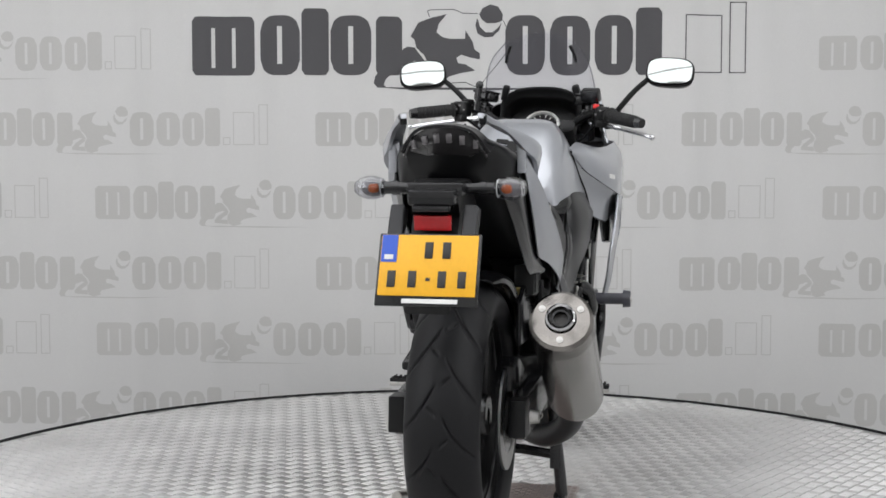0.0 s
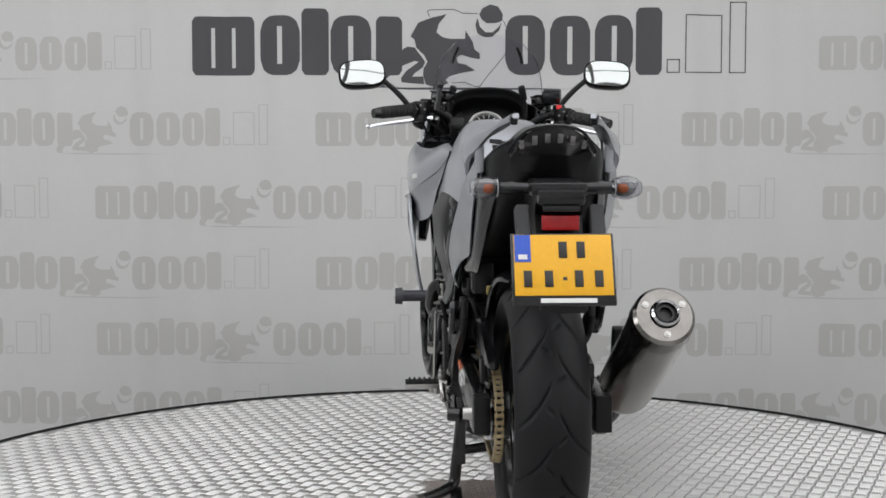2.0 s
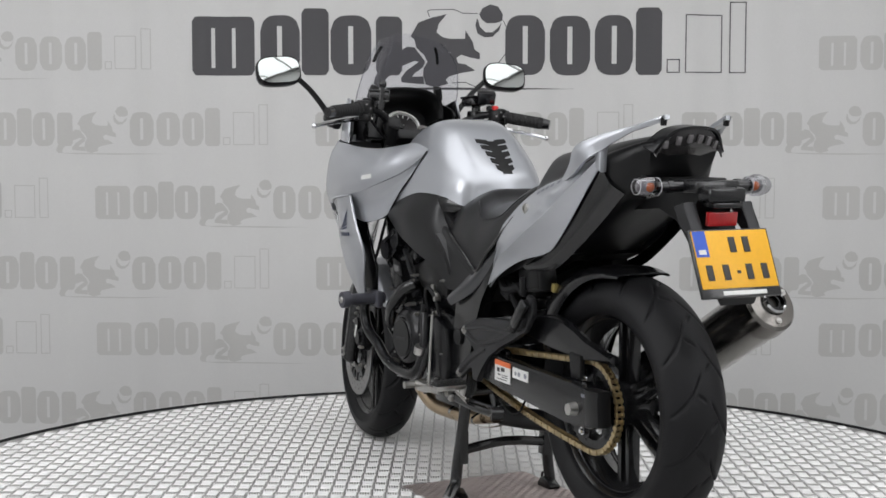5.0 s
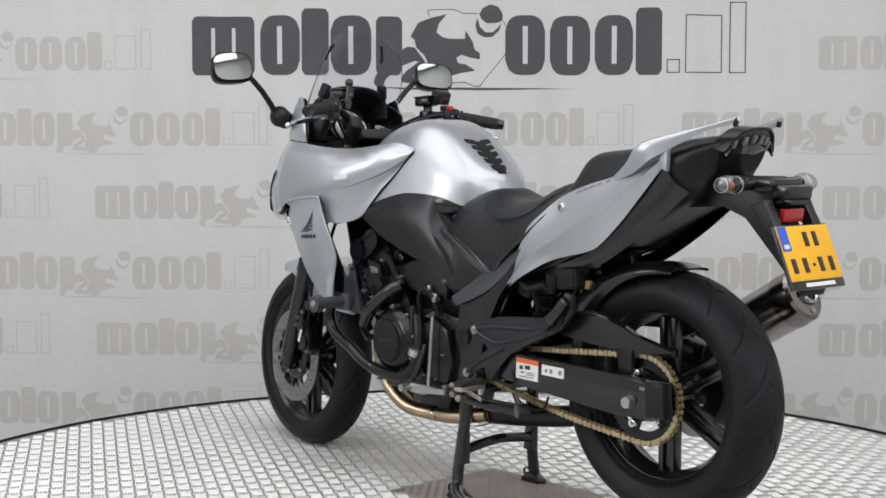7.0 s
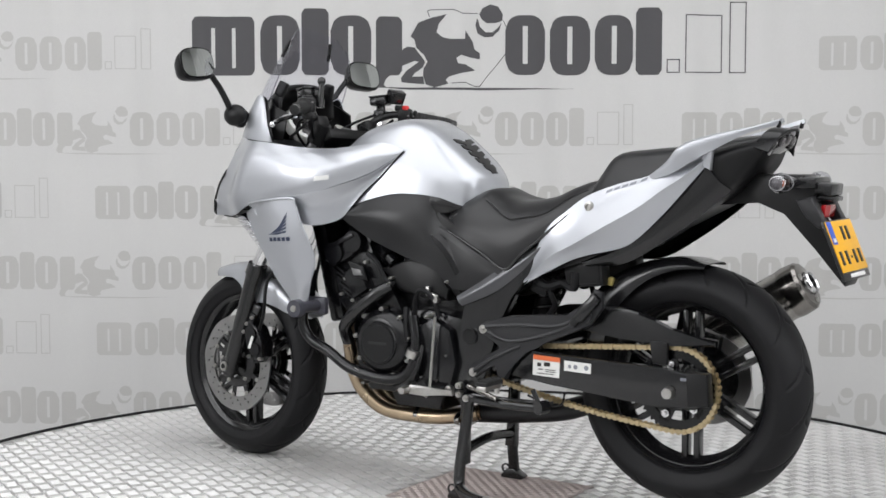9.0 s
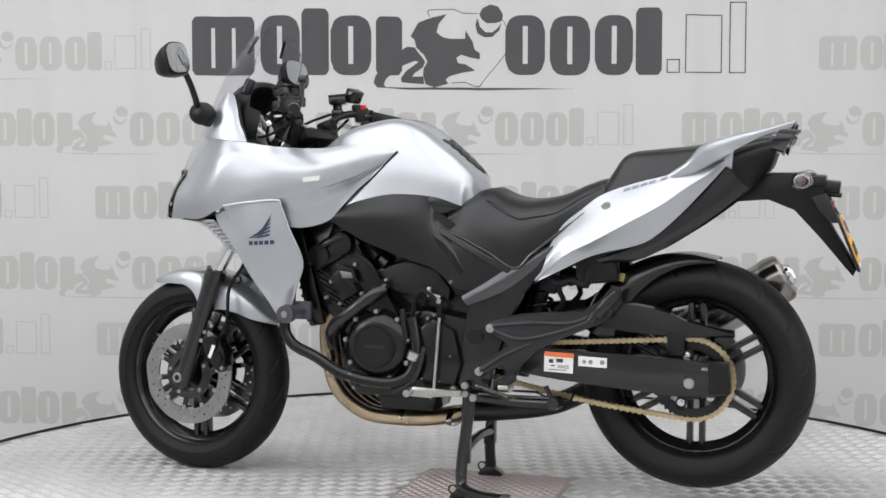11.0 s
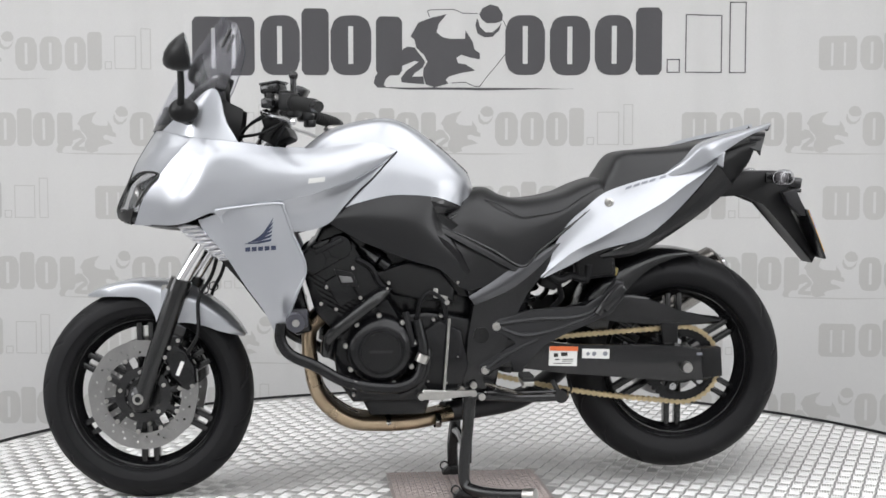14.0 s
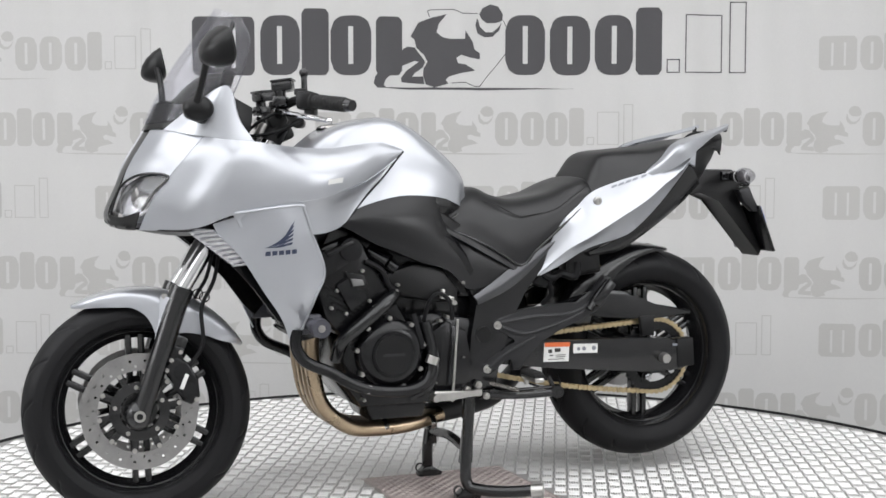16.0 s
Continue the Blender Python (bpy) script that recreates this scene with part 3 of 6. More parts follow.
both("fairing_flank", [[(-.66, .240, .797), (-.65, .232, .785), (-.64, .232, .765)], [(-.546, .248, .819), (-.54, .232, .79), (-.53, .228, .755)], [(-.43, .240, .836), (-.435, .222, .795), (-.44, .218, .742)],
                       [(-.323, .205, .868), (-.34, .188, .83), (-.365, .190, .762)], [(-.26, .173, .897), (-.28, .168, .87), (-.315, .178, .815)], [(-.185, .145, .944), (-.19, .142, .940), (-.20, .142, .93)]],
     SILVER, "silver painted inset fairing flank")
for s in (-1, 1):
    part("panel_gap", tube(bmesh.new(), [(-.180, .147 * s, .950), (-.20, .152 * s, .929), (-.245, .164 * s, .880), (-.29, .176 * s, .838), (-.335, .184 * s, .79), (-.366, .191 * s, .760), (-.445, .220 * s, .740)], 0.0026, 6, 6),
         RUBBER, bike, "black panel edge")
lower = both("lower_fairing", [[(-.702, .205, .772), (-.595, .254, .806), (-.489, .252, .815)], [(-.686, .212, .742), (-.575, .254, .765), (-.472, .250, .775)], [(-.638, .229, .690), (-.55, .252, .715), (-.452, .247, .720)], [(-.580, .230, .600), (-.50, .243, .645), (-.425, .236, .650)],
              [(-.535, .218, .535), (-.49, .231, .56), (-.448, .226, .58)], [(-.512, .203, .485), (-.495, .210, .49), (-.478, .208, .50)], [(-.503, .192, .460), (-.498, .194, .457), (-.492, .192, .460)]], SILVER, "silver painted lower fairing panel")
for s in (-1, 1):
    part("fairing_lip", tube(bmesh.new(), [(-.655, .247 * s, .799), (-.58, .260 * s, .810), (-.492, .254 * s, .817), (-.480, .253 * s, .800), (-.459, .249 * s, .74), (-.425, .237 * s, .650), (-.448, .227 * s, .58), (-.478, .209 * s, .50)], 0.0035, 8, 5),
         SILVER, bike, "silver painted panel lip")
seat = body("rider_seat", [section(.040, [(0, .838), (.055, .836), (.10, .815), (.120, .79), (.135, .75)], -.10), section(.075, [(0, .850), (.065, .846), (.115, .815), (.143, .775), (.155, .725)], -.075),
            section(.12, [(0, .828), (.08, .824), (.135, .785), (.158, .74), (.165, .685)], -.04), section(.175, [(0, .819), (.09, .815), (.145, .775), (.164, .71), (.165, .642)], -.02),
            section(.265, [(0, .833), (.10, .829), (.15, .79), (.16, .76), (.162, .725)], -.01), section(.33, [(0, .862), (.10, .857), (.14, .83), (.150, .81), (.155, .785)]),
            section(.38, [(0, .878), (.09, .872), (.125, .852), (.135, .842), (.142, .828)]), section(.402, [(0, .862), (.08, .858), (.11, .84), (.12, .832), (.13, .825)])], LEATHER, "black vinyl rider seat")
for s in (-1, 1):
    part("seat_piping", tube(bmesh.new(), [(.035, .112 * s, .812), (-.02, .128 * s, .778), (-.06, .138 * s, .748), (0, .158 * s, .722), (.08, .167 * s, .683), (.155, .167 * s, .641), (.20, .166 * s, .68), (.255, .164 * s, .723), (.33, .157 * s, .783), (.38, .144 * s, .826)], 0.0045, 8, 5),
         GLOSSBLACK, bike, "black seat edge")
    part("seat_seam", tube(bmesh.new(), [(.030, .090 * s, .8225), (.085, .120 * s, .812), (.15, .1485 * s, .776), (.20, .151 * s, .778), (.265, .1515 * s, .7905), (.33, .1415 * s, .830), (.378, .127 * s, .852)], 0.0016, 6, 5),
         LEATHER, bike, "stitched seat seam")
pillion = body("pillion_seat", [section(.385, [(0, .868), (.09, .864), (.12, .85), (.135, .835)]), section(.405, [(0, .905), (.085, .90), (.12, .875), (.14, .842)]), section(.440, [(0, .945), (.085, .94), (.12, .905), (.143, .855)]),
            section(.52, [(0, .957), (.09, .95), (.128, .915), (.147, .882)]), section(.60, [(0, .965), (.09, .957), (.125, .93), (.142, .905)]), section(.70, [(0, .982), (.08, .973), (.115, .95), (.13, .92)]),
            section(.82, [(0, .993), (.06, .988), (.08, .975), (.09, .955)])], LEATHER, "black vinyl pillion seat")
tails = []
for s in (-1, 1):
    rim = [(.199, .155, .606), (.273, .163, .744), (.33, .158, .797), (.385, .146, .838), (.469, .150, .868), (.551, .150, .889), (.64, .152, .918), (.708, .143, .947)]
    ridge = [(.202, .159, .606), (.290, .180, .678), (.362, .186, .715), (.451, .186, .764), (.54, .181, .813), (.60, .175, .856), (.66, .166, .895), (.710, .149, .938)]
    low = [(.205, .155, .603), (.275, .168, .637), (.365, .158, .680), (.471, .146, .706), (.520, .148, .730), (.59, .150, .792), (.655, .148, .862), (.710, .143, .925)]
    bm = loft(bmesh.new(), [flip([a, (Vector(a) + Vector(b)) / 2 - Vector((0, .004, 0)), b], s) for a, b in zip(rim, ridge)], 6, 4, -0.004 * s)
    loft(bm, [flip([b, (Vector(b) + Vector(c)) / 2 - Vector((0, .003, 0)), c], s) for b, c in zip(ridge, low)], 6, 4, -0.004 * s)
    tails.append(part("tail_panel", bm, SILVER, bike, "silver painted creased tail panel", 25))
body("tail_cowl", [section(.40, [(0, .84), (.13, .83), (.15, .76), (.13, .68), (0, .68)]), section(.52, [(0, .88), (.125, .87), (.15, .79), (.12, .735), (0, .73)]),
            section(.62, [(0, .93), (.12, .925), (.14, .86), (.11, .785), (0, .78)]),
            section(.74, [(0, .962), (.112, .958), (.122, .90), (.10, .848), (0, .84)]), section(.845, [(0, .988), (.078, .98), (.088, .945), (.065, .905), (0, .90)], -.055)], DARK,
     "black plastic tail cowl")
both("side_cover", [[(-.345, .180, .79), (-.355, .189, .775), (-.362, .187, .760)], [(-.27, .174, .822), (-.27, .193, .775), (-.275, .190, .712)],
                    [(-.18, .165, .836), (-.20, .192, .770), (-.22, .190, .690)], [(-.09, .154, .828), (-.12, .182, .745), (-.15, .186, .662)],
                    [(-.060, .147, .757), (-.045, .171, .695), (-.065, .180, .634)], [(.05, .155, .700), (.03, .164, .648), (.003, .170, .580)],
                    [(.155, .154, .638), (.125, .160, .625), (.10, .160, .600)]], COVER, "satin black side cover")
both("cover_hook", [[(-.11, .156, .832), (-.11, .160, .815), (-.11, .156, .795)], [(-.055, .145, .824), (-.06, .150, .806), (-.065, .146, .785)], [(-.004, .115, .803), (-.012, .120, .793), (-.02, .116, .782)]],
     GLOSSBLACK, "gloss black tongue below the tank")
both("seat_ledge", [[(-.066, .132, .756), (-.066, .152, .750), (-.062, .160, .735)], [(.04, .150, .703), (.04, .168, .697), (.038, .174, .680)], [(.156, .148, .640), (.157, .164, .634), (.152, .168, .618)]],
     COVER, "satin black ledge below the seat", thick=0.003)

# ---- nose, lights and screen ----
both("brow_panel", [[(-.895, .033, .868), (-.875, .035, .92), (-.822, .04, 1.005)], [(-.856, .10, .893), (-.822, .117, .945), (-.780, .120, 1.002)],
                    [(-.801, .179, .891), (-.756, .189, .945), (-.716, .184, .991)]], SILVER, "silver painted brow above the headlight")
body("nose_strip", [[(-.822, -.041, 1.006), (-.826, 0, 1.010), (-.822, .041, 1.006)], [(-.875, -.037, .92), (-.879, 0, .923), (-.875, .037, .92)],
                    [(-.90, -.035, .865), (-.905, 0, .865), (-.90, .035, .865)], [(-.93, -.037, .795), (-.935, 0, .792), (-.93, .037, .795)],
                    [(-.915, -.06, .762), (-.919, 0, .759), (-.915, .06, .762)]], GLOSSBLACK, "gloss black strip between the headlights", thick=0.004, cap=False)
for s in (-1, 1):
    rows = [[(-.893, .036, .863), (-.912, .036, .83), (-.924, .036, .795)], [(-.853, .10, .892), (-.888, .106, .84), (-.910, .10, .79)],
            [(-.803, .174, .889), (-.838, .168, .85), (-.866, .156, .806)]]
    lens = part("headlight", loft(bmesh.new(), [flip(r, s) for r in rows], 6, 6, 0.002), CLEAR, bike, "clear headlight lens over a faceted reflector")
    bm = loft(bmesh.new(), [[(x + 0.022 + 0.02 * (i == 1), y * s, z) for x, y, z in r] for i, r in enumerate(rows)], 3, 3, 0.003)
    part("reflector", bm, REFLECTOR, lens, "faceted bright reflector", 10)
    part("lens_rim", tube(bmesh.new(), [(-.924, .037 * s, .796), (-.897, .036 * s, .862), (-.858, .101 * s, .893), (-.804, .176 * s, .890), (-.838, .170 * s, .85), (-.866, .158 * s, .806)], 0.0035, 6, 5), GLOSSBLACK, lens, "black lens rim")
    bm = bmesh.new()
    lathe(bm, (0, 0, 0), [(0.026, 0), (0.030, 0.004), (0.026, 0.010), (0.010, 0.016)], 20, False)
    bmesh.ops.transform(bm, matrix=pose(-.862, .085 * s, .835) @ pose(0, 0, 0, 0, 0, 90), verts=bm.verts[:])
    part("bulb_shroud", bm, STEEL, lens)
    part("beak", loft(bmesh.new(), [flip(r, s) for r in [[(-.93, .03, .793), (-.928, .03, .77), (-.905, .03, .755)], [(-.908, .10, .788), (-.905, .10, .768), (-.885, .10, .755)],
                                                         [(-.872, .157, .804), (-.88, .15, .77), (-.88, .14, .757)]]], 4, 4, 0.003), DARK, bike, "black lower edge of the nose")
    ind = part("front_indicator", loft(bmesh.new(), [flip(r, s) for r in [[(-.768, .185, .757), (-.738, .205, .760), (-.705, .222, .758)],
                                [(-.717, .190, .715), (-.692, .208, .722), (-.665, .226, .722)], [(-.654, .203, .664), (-.632, .215, .668), (-.610, .229, .672)]]], 5, 5, 0.002),
               CLEAR, bike, "clear ribbed front indicator lens")
    bm = bmesh.new()
    for k in range(9):
        f = k / 8
        a, b = Vector((-.757 + .107 * f, (.180 + .017 * f) * s, .752 - .085 * f)), Vector((-.703 + .088 * f, (.215 + .006 * f) * s, .756 - .083 * f))
        tube(bm, [a, (a + b) / 2 + Vector((0, 0.006 * s, 0)), b], 0.0028, 6, 2)
    part("lens_rib", bm, RIB, ind)
    part("lens_back", loft(bmesh.new(), [flip(r, s) for r in [[(-.764, .176, .757), (-.738, .195, .760), (-.705, .213, .758)], [(-.713, .181, .717), (-.690, .199, .724), (-.665, .217, .724)],
                                                             [(-.650, .194, .667), (-.632, .206, .670), (-.610, .220, .674)]]], 4, 4, 0.002), REFLECTOR, ind)
# windscreen with its dark lower band and slots
scr = [[(-.668, .172, 1.04), (-.755, .125, 1.03), (-.808, .065, 1.025), (-.832, 0, 1.022)], [(-.622, .172, 1.13), (-.695, .122, 1.138), (-.745, .06, 1.150), (-.763, 0, 1.155)],
       [(-.590, .150, 1.225), (-.645, .10, 1.236), (-.685, .05, 1.243), (-.697, 0, 1.246)], [(-.602, .105, 1.287), (-.624, .07, 1.303), (-.639, .035, 1.314), (-.645, 0, 1.318)]]
full = [[(x, -y, z) for x, y, z in r] + r[-2::-1] for r in scr]
screen = part("windscreen", loft(bmesh.new(), full, 8, 6, 0.003), SCREEN, bike, "clear plastic windscreen", 60)
band = [[Vector(a).lerp(Vector(b), f) + Vector((.004, 0, -.003)) for a, b in zip(full[0], full[1])] for f in (-0.12, 0.12, 0.38)]
part("screen_base", loft(bmesh.new(), band, 4, 5, 0.003), GLOSSBLACK, bike, "dark panel under the windscreen foot", 60)
for s in (-1, 1):
    bm = bmesh.new()
    tube(bm, [(-.640, .110 * s, 1.226), (-.630, .104 * s, 1.250), (-.618, .092 * s, 1.274)], 0.0055, 6, 3)
    part("screen_slot", bm, GLOSSBLACK, screen, "dark slot grommet")
    bm = bmesh.new()
    tube(bm, [(r[0][0], r[0][1] * s, r[0][2]) for r in scr], 0.0022, 6, 6)
    part("screen_edge", bm, PALELENS, screen)
    bm = loft(bmesh.new(), [flip(r, s) for r in [[(-.80, .10, 1.005), (-.755, .128, 1.045), (-.725, .138, 1.07)], [(-.735, .178, .99), (-.705, .185, 1.06), (-.677, .182, 1.108)],
                                                 [(-.668, .205, .982), (-.656, .197, 1.04), (-.648, .187, 1.104)], [(-.598, .215, .976), (-.612, .204, 1.0), (-.628, .192, 1.025)]]], 5, 5, 0.005)
    liner = loft(bmesh.new(), [flip(r, s) for r in [[(-.775, .095, 1.01), (-.742, .119, 1.045), (-.715, .128, 1.068)], [(-.722, .168, .995), (-.698, .174, 1.06), (-.671, .172, 1.104)],
                                                    [(-.662, .194, .986), (-.651, .187, 1.04), (-.643, .177, 1.100)], [(-.600, .203, .980), (-.610, .194, 1.0), (-.624, .183, 1.023)]]], 5, 5, 0.003)
    part("fin_liner", liner, DARK, bike, "matte black liner inside the fairing upright")
    part("cockpit_fin", bm, SILVER, bike, "silver painted upright beside the windscreen")
    bm = loft(bmesh.new(), [flip(r, s) for r in [[(-.72, .10, 1.02), (-.70, .12, 1.07), (-.68, .115, 1.11)], [(-.65, .165, .99), (-.645, .165, 1.04), (-.635, .158, 1.085)],
                                                 [(-.60, .158, .98), (-.59, .160, 1.02), (-.585, .150, 1.06)]]], 5, 5, 0.006)
    part("inner_cowl", bm, DARK, bike, "matte black inner cowl")
    # mirrors
    arm = bmesh.new()
    tube(arm, [(-.742, .225 * s, 1.068), (-.738, .245 * s, 1.095), (-.735, .285 * s, 1.140), (-.735, .335 * s, 1.182), (-.742, .36 * s, 1.195)], 0.0095, 10, 4, 0.008)
    ball(arm, (-.735, .212 * s, 1.055), 0.034, 1.15, 0.75, 0.95, 16)
    box(arm, (-.735, .200 * s, 1.050), (0.062, 0.034, 0.056), 10 * s, 20, 0, 0.014)
    mir = part("mirror_stalk", arm, DARK, bike, "black mirror stalk")
    pod = bmesh.new()
    rings = []
    for k, (dx, sc) in enumerate(((0.0, 1.0), (-0.006, 1.04), (-0.022, 0.97), (-0.042, 0.74), (-0.056, 0.46), (-0.063, 0.15))):
        ring = []
        for j in range(28):
            a = 2 * math.pi * j / 28
            cx, cz = math.copysign(abs(math.cos(a)) ** 0.62, math.cos(a)), math.copysign(abs(math.sin(a)) ** 0.62, math.sin(a))
            ring.append(pod.verts.new((dx, 0.073 * sc * cx, 0.043 * sc * cz - 0.004 * k)))
        rings.append(ring)
    for q, w in zip(rings, rings[1:]):
        for j in range(28):
            pod.faces.new((q[j], q[(j + 1) % 28], w[(j + 1) % 28], w[j]))
    pod.faces.new(rings[-1])
    place = pose(-.710, .394 * s, 1.198, -4 * s, -11, -5 * s)
    bmesh.ops.transform(pod, matrix=place, verts=pod.verts[:])
    head = part("mirror_housing", pod, DARK, mir, "black mirror housing")
    gl = bmesh.new()
    rings = []
    for f in (1.0, 0.8, 0.6, 0.4, 0.2):
        ring = []
        for j in range(28):
            a = 2 * math.pi * j / 28
            y = 0.0695 * f * math.copysign(abs(math.cos(a)) ** 0.62, math.cos(a))
            z = 0.0395 * f * math.copysign(abs(math.sin(a)) ** 0.62, math.sin(a))
            ring.append(gl.verts.new((0.0045 - (y * y + z * z) / 1.3, y, z)))
        rings.append(ring)
    for q, w in zip(rings, rings[1:]):
        for j in range(28):
            gl.faces.new((q[j], q[(j + 1) % 28], w[(j + 1) % 28], w[j]))
    gl.faces.new(rings[-1])
    back = [gl.verts.new((-0.002, v.co.y, v.co.z)) for v in rings[0]]
    for j in range(28):
        gl.faces.new((rings[0][j], rings[0][(j + 1) % 28], back[(j + 1) % 28], back[j]))
    gl.faces.new(back)
    bmesh.ops.transform(gl, matrix=place, verts=gl.verts[:])
    part("mirror_glass", gl, MIRROR, mir, "mirror glass")

# ---- cockpit ----
body("dash_cowl", [section(-.76, [(0, 1.075), (.05, 1.07), (.09, 1.04), (.10, 1.0)]), section(-.69, [(0, 1.140), (.07, 1.132), (.112, 1.098), (.12, 1.02)]),
                   section(-.635, [(0, 1.150), (.075, 1.142), (.122, 1.110), (.13, 1.05)]), section(-.645, [(0, 1.128), (.065, 1.122), (.108, 1.095), (.115, 1.05)]),
                   section(-.715, [(0, 1.085), (.06, 1.08), (.098, 1.062), (.105, 1.03)]), section(-.69, [(0, .985), (.06, .985), (.10, .985), (.11, .985)])],
     DARK, "matte black dash cowl", nu=4, nv=4, cap=False, thick=0.004)
for s in (-1, 1):
    part("cowl_horn", box(bmesh.new(), (-.640, .112 * s, 1.132), (0.03, 0.022, 0.046), 14 * s, 20, 0, 0.006), DARK, bike)
gauge = bmesh.new()
lathe(gauge, (0, 0, 0), [(0.048, 0), (0.057, -0.004), (0.060, -0.012), (0.060, -0.03), (0.048, -0.03)], 40)
gm = pose(-.652, 0, 1.035) @ Euler((0, 0, 0)).to_matrix().to_4x4() @ Matrix.Rotation(radians(51), 4, "Y") @ Matrix.Rotation(radians(90), 4, "X")
bmesh.ops.transform(gauge, matrix=gm, verts=gauge.verts[:])
gauge = part("tachometer", gauge, WHITE, bike, "round gauge with a bright ring")
bm = cyl(bmesh.new(), (0, -0.010, 0), (0, -0.02, 0), 0.048, n=32)
bmesh.ops.transform(bm, matrix=gm, verts=bm.verts[:])
part("dial", bm, SMOKE, gauge, "dark dial")
bm = bmesh.new()
for k in range(11):
    a = radians(-40 + 26 * k)
    box(bm, (0.039 * math.cos(a), -0.009, 0.039 * math.sin(a)), (0.011, 0.002, 0.002), ry=-math.degrees(a))
box(bm, (0.012, -0.008, 0.010), (0.04, 0.002, 0.002), ry=-40)
bmesh.ops.transform(bm, matrix=gm, verts=bm.verts[:])
part("dial_marks", bm, WHITE, gauge, "white dial marks and needle")
for s in (-1, 1):
    part("cockpit_panel", loft(bmesh.new(), [flip(r, s) for r in [[(-.70, .06, .975), (-.69, .12, .978), (-.67, .19, .98)], [(-.56, .11, .950), (-.55, .155, .956), (-.54, .205, .964)],
                                                                  [(-.43, .11, .938), (-.42, .145, .943), (-.42, .180, .950)]]], 4, 4, 0.004), DARK, bike, "black cockpit side panel")

bm = bmesh.new()
box(bm, (-.49, 0, .985), (0.075, 0.20, 0.035), 0, -24, 0, 0.01)
for s in (-1, 1):
    cyl(bm, (-.515, .10 * s, .97), (-.487, .10 * s, 1.025), 0.027)
cyl(bm, (-.50, 0, .96), (-.478, 0, 1.012), 0.022)
clamp = part("top_yoke", steered(bm), DARK, bike, "black top yoke")
part("ignition_lock", steered(cyl(bmesh.new(), (-.53, 0, .985), (-.51, 0, 1.02), 0.018)), BOLT, clamp)
for s in (-1, 1):
    bm = bmesh.new()
    tube(bm, [(-.50, .10 * s, 1.01), (-.495, .13 * s, 1.045), (-.475, .17 * s, 1.065), (-.445, .210 * s, 1.068), (-.362, .337 * s, 1.047)], 0.0115, 10, 4)
    box(bm, (-.50, .105 * s, 1.025), (0.05, 0.045, 0.035), 0, -20, 0, 0.008)
    bar = part("handlebar", steered(bm), DARK, bike, "black handlebar")
    d = (Vector((-.362, .337 * s, 1.047)) - Vector((-.445, .210 * s, 1.068))).normalized()
    e = Vector((-.362, .337 * s, 1.047))
    prof = [(0.010, -.122), (0.022, -.122), (0.022, -.116), (0.0172, -.114)]
    for k in range(9):
        prof += [(0.0172, -.108 + .011 * k), (0.0186, -.107 + .011 * k), (0.0186, -.102 + .011 * k), (0.0172, -.101 + .011 * k)]
    bm = lathe(bmesh.new(), (0, 0, 0), prof + [(0.0172, -.004), (0.010, -.004)], 18, True, Matrix.Translation(e) @ d.to_track_quat("Y", "Z").to_matrix().to_4x4())
    part("grip", steered(bm), GRIP, bar, "ribbed black rubber grip")
    part("bar_end", steered(cyl(bmesh.new(), e - d * 0.004, e + d * 0.016, 0.0165, 0.014)), GLOSSBLACK, bar)
    bm = bmesh.new()
    c = e - d * 0.148
    box(bm, c, (0.042, 0.048, 0.046), 0, 0, 30 * s, 0.009)
    box(bm, c + Vector((-.01, -.014 * s, .022)), (0.03, 0.03, 0.018), 0, 0, 30 * s, 0.005)
    box(bm, c + Vector((.012, 0, -.028)), (0.028, 0.036, 0.022), 0, 0, 30 * s, 0.006)
    part("switch_block", steered(bm), DARK, bar, "black switch block")
    bm = bmesh.new()
    for k in (-1, 0, 1):
        box(bm, c + Vector((.022, .012 * k, .010 - .012 * abs(k))), (0.008, 0.008, 0.006), bevel=0.002)
    part("switch_button", steered(bm), LENSCELL, bar)
    bm = bmesh.new()
    box(bm, (-.497, .165 * s, 1.068), (0.035, 0.05, 0.026), 0, 0, 20 * s, 0.006)
    cyl(bm, (-.497, .165 * s, 1.07), (-.50, .165 * s, 1.098), 0.014)
    box(bm, (-.490, .153 * s, 1.107), (0.052, 0.062, 0.026), 0, -6, 20 * s, 0.007)
    box(bm, (-.490, .153 * s, 1.121), (0.055, 0.066, 0.006), 0, -6, 20 * s, 0.002)
    part("fluid_reservoir", steered(bm), GLOSSBLACK, bar, "black fluid reservoir")
    bm = bmesh.new()
    tube(bm, [(-.505, .165 * s, 1.045), (-.512, .205 * s, 1.04), (-.485, .27 * s, 1.028), (-.44, .335 * s, 1.015), (-.418, .368 * s, 1.006)], 0.0075, 8, 4, 0.0055, 1.3)
    ball(bm, (-.416, .371 * s, 1.006), 0.0085)
    part("lever", steered(bm), CHROME, bar, "bright metal lever")
bm = bmesh.new()
cyl(bm, (-.437, -.165, 1.085), (-.437, -.161, 1.132), 0.008)
ball(bm, (-.437, -.161, 1.141), 0.0125)
cyl(bm, (-.437, -.167, 1.065), (-.437, -.165, 1.09), 0.013)
part("ball_mount", steered(bm), GLOSSBLACK, bike, "black ball mount on the clutch bar")
part("kill_switch", steered(box(bmesh.new(), (-.430, .200, 1.090), (0.018, 0.017, 0.014), 0, 0, 0, 0.004)), REDPLASTIC, bike, "red kill switch")
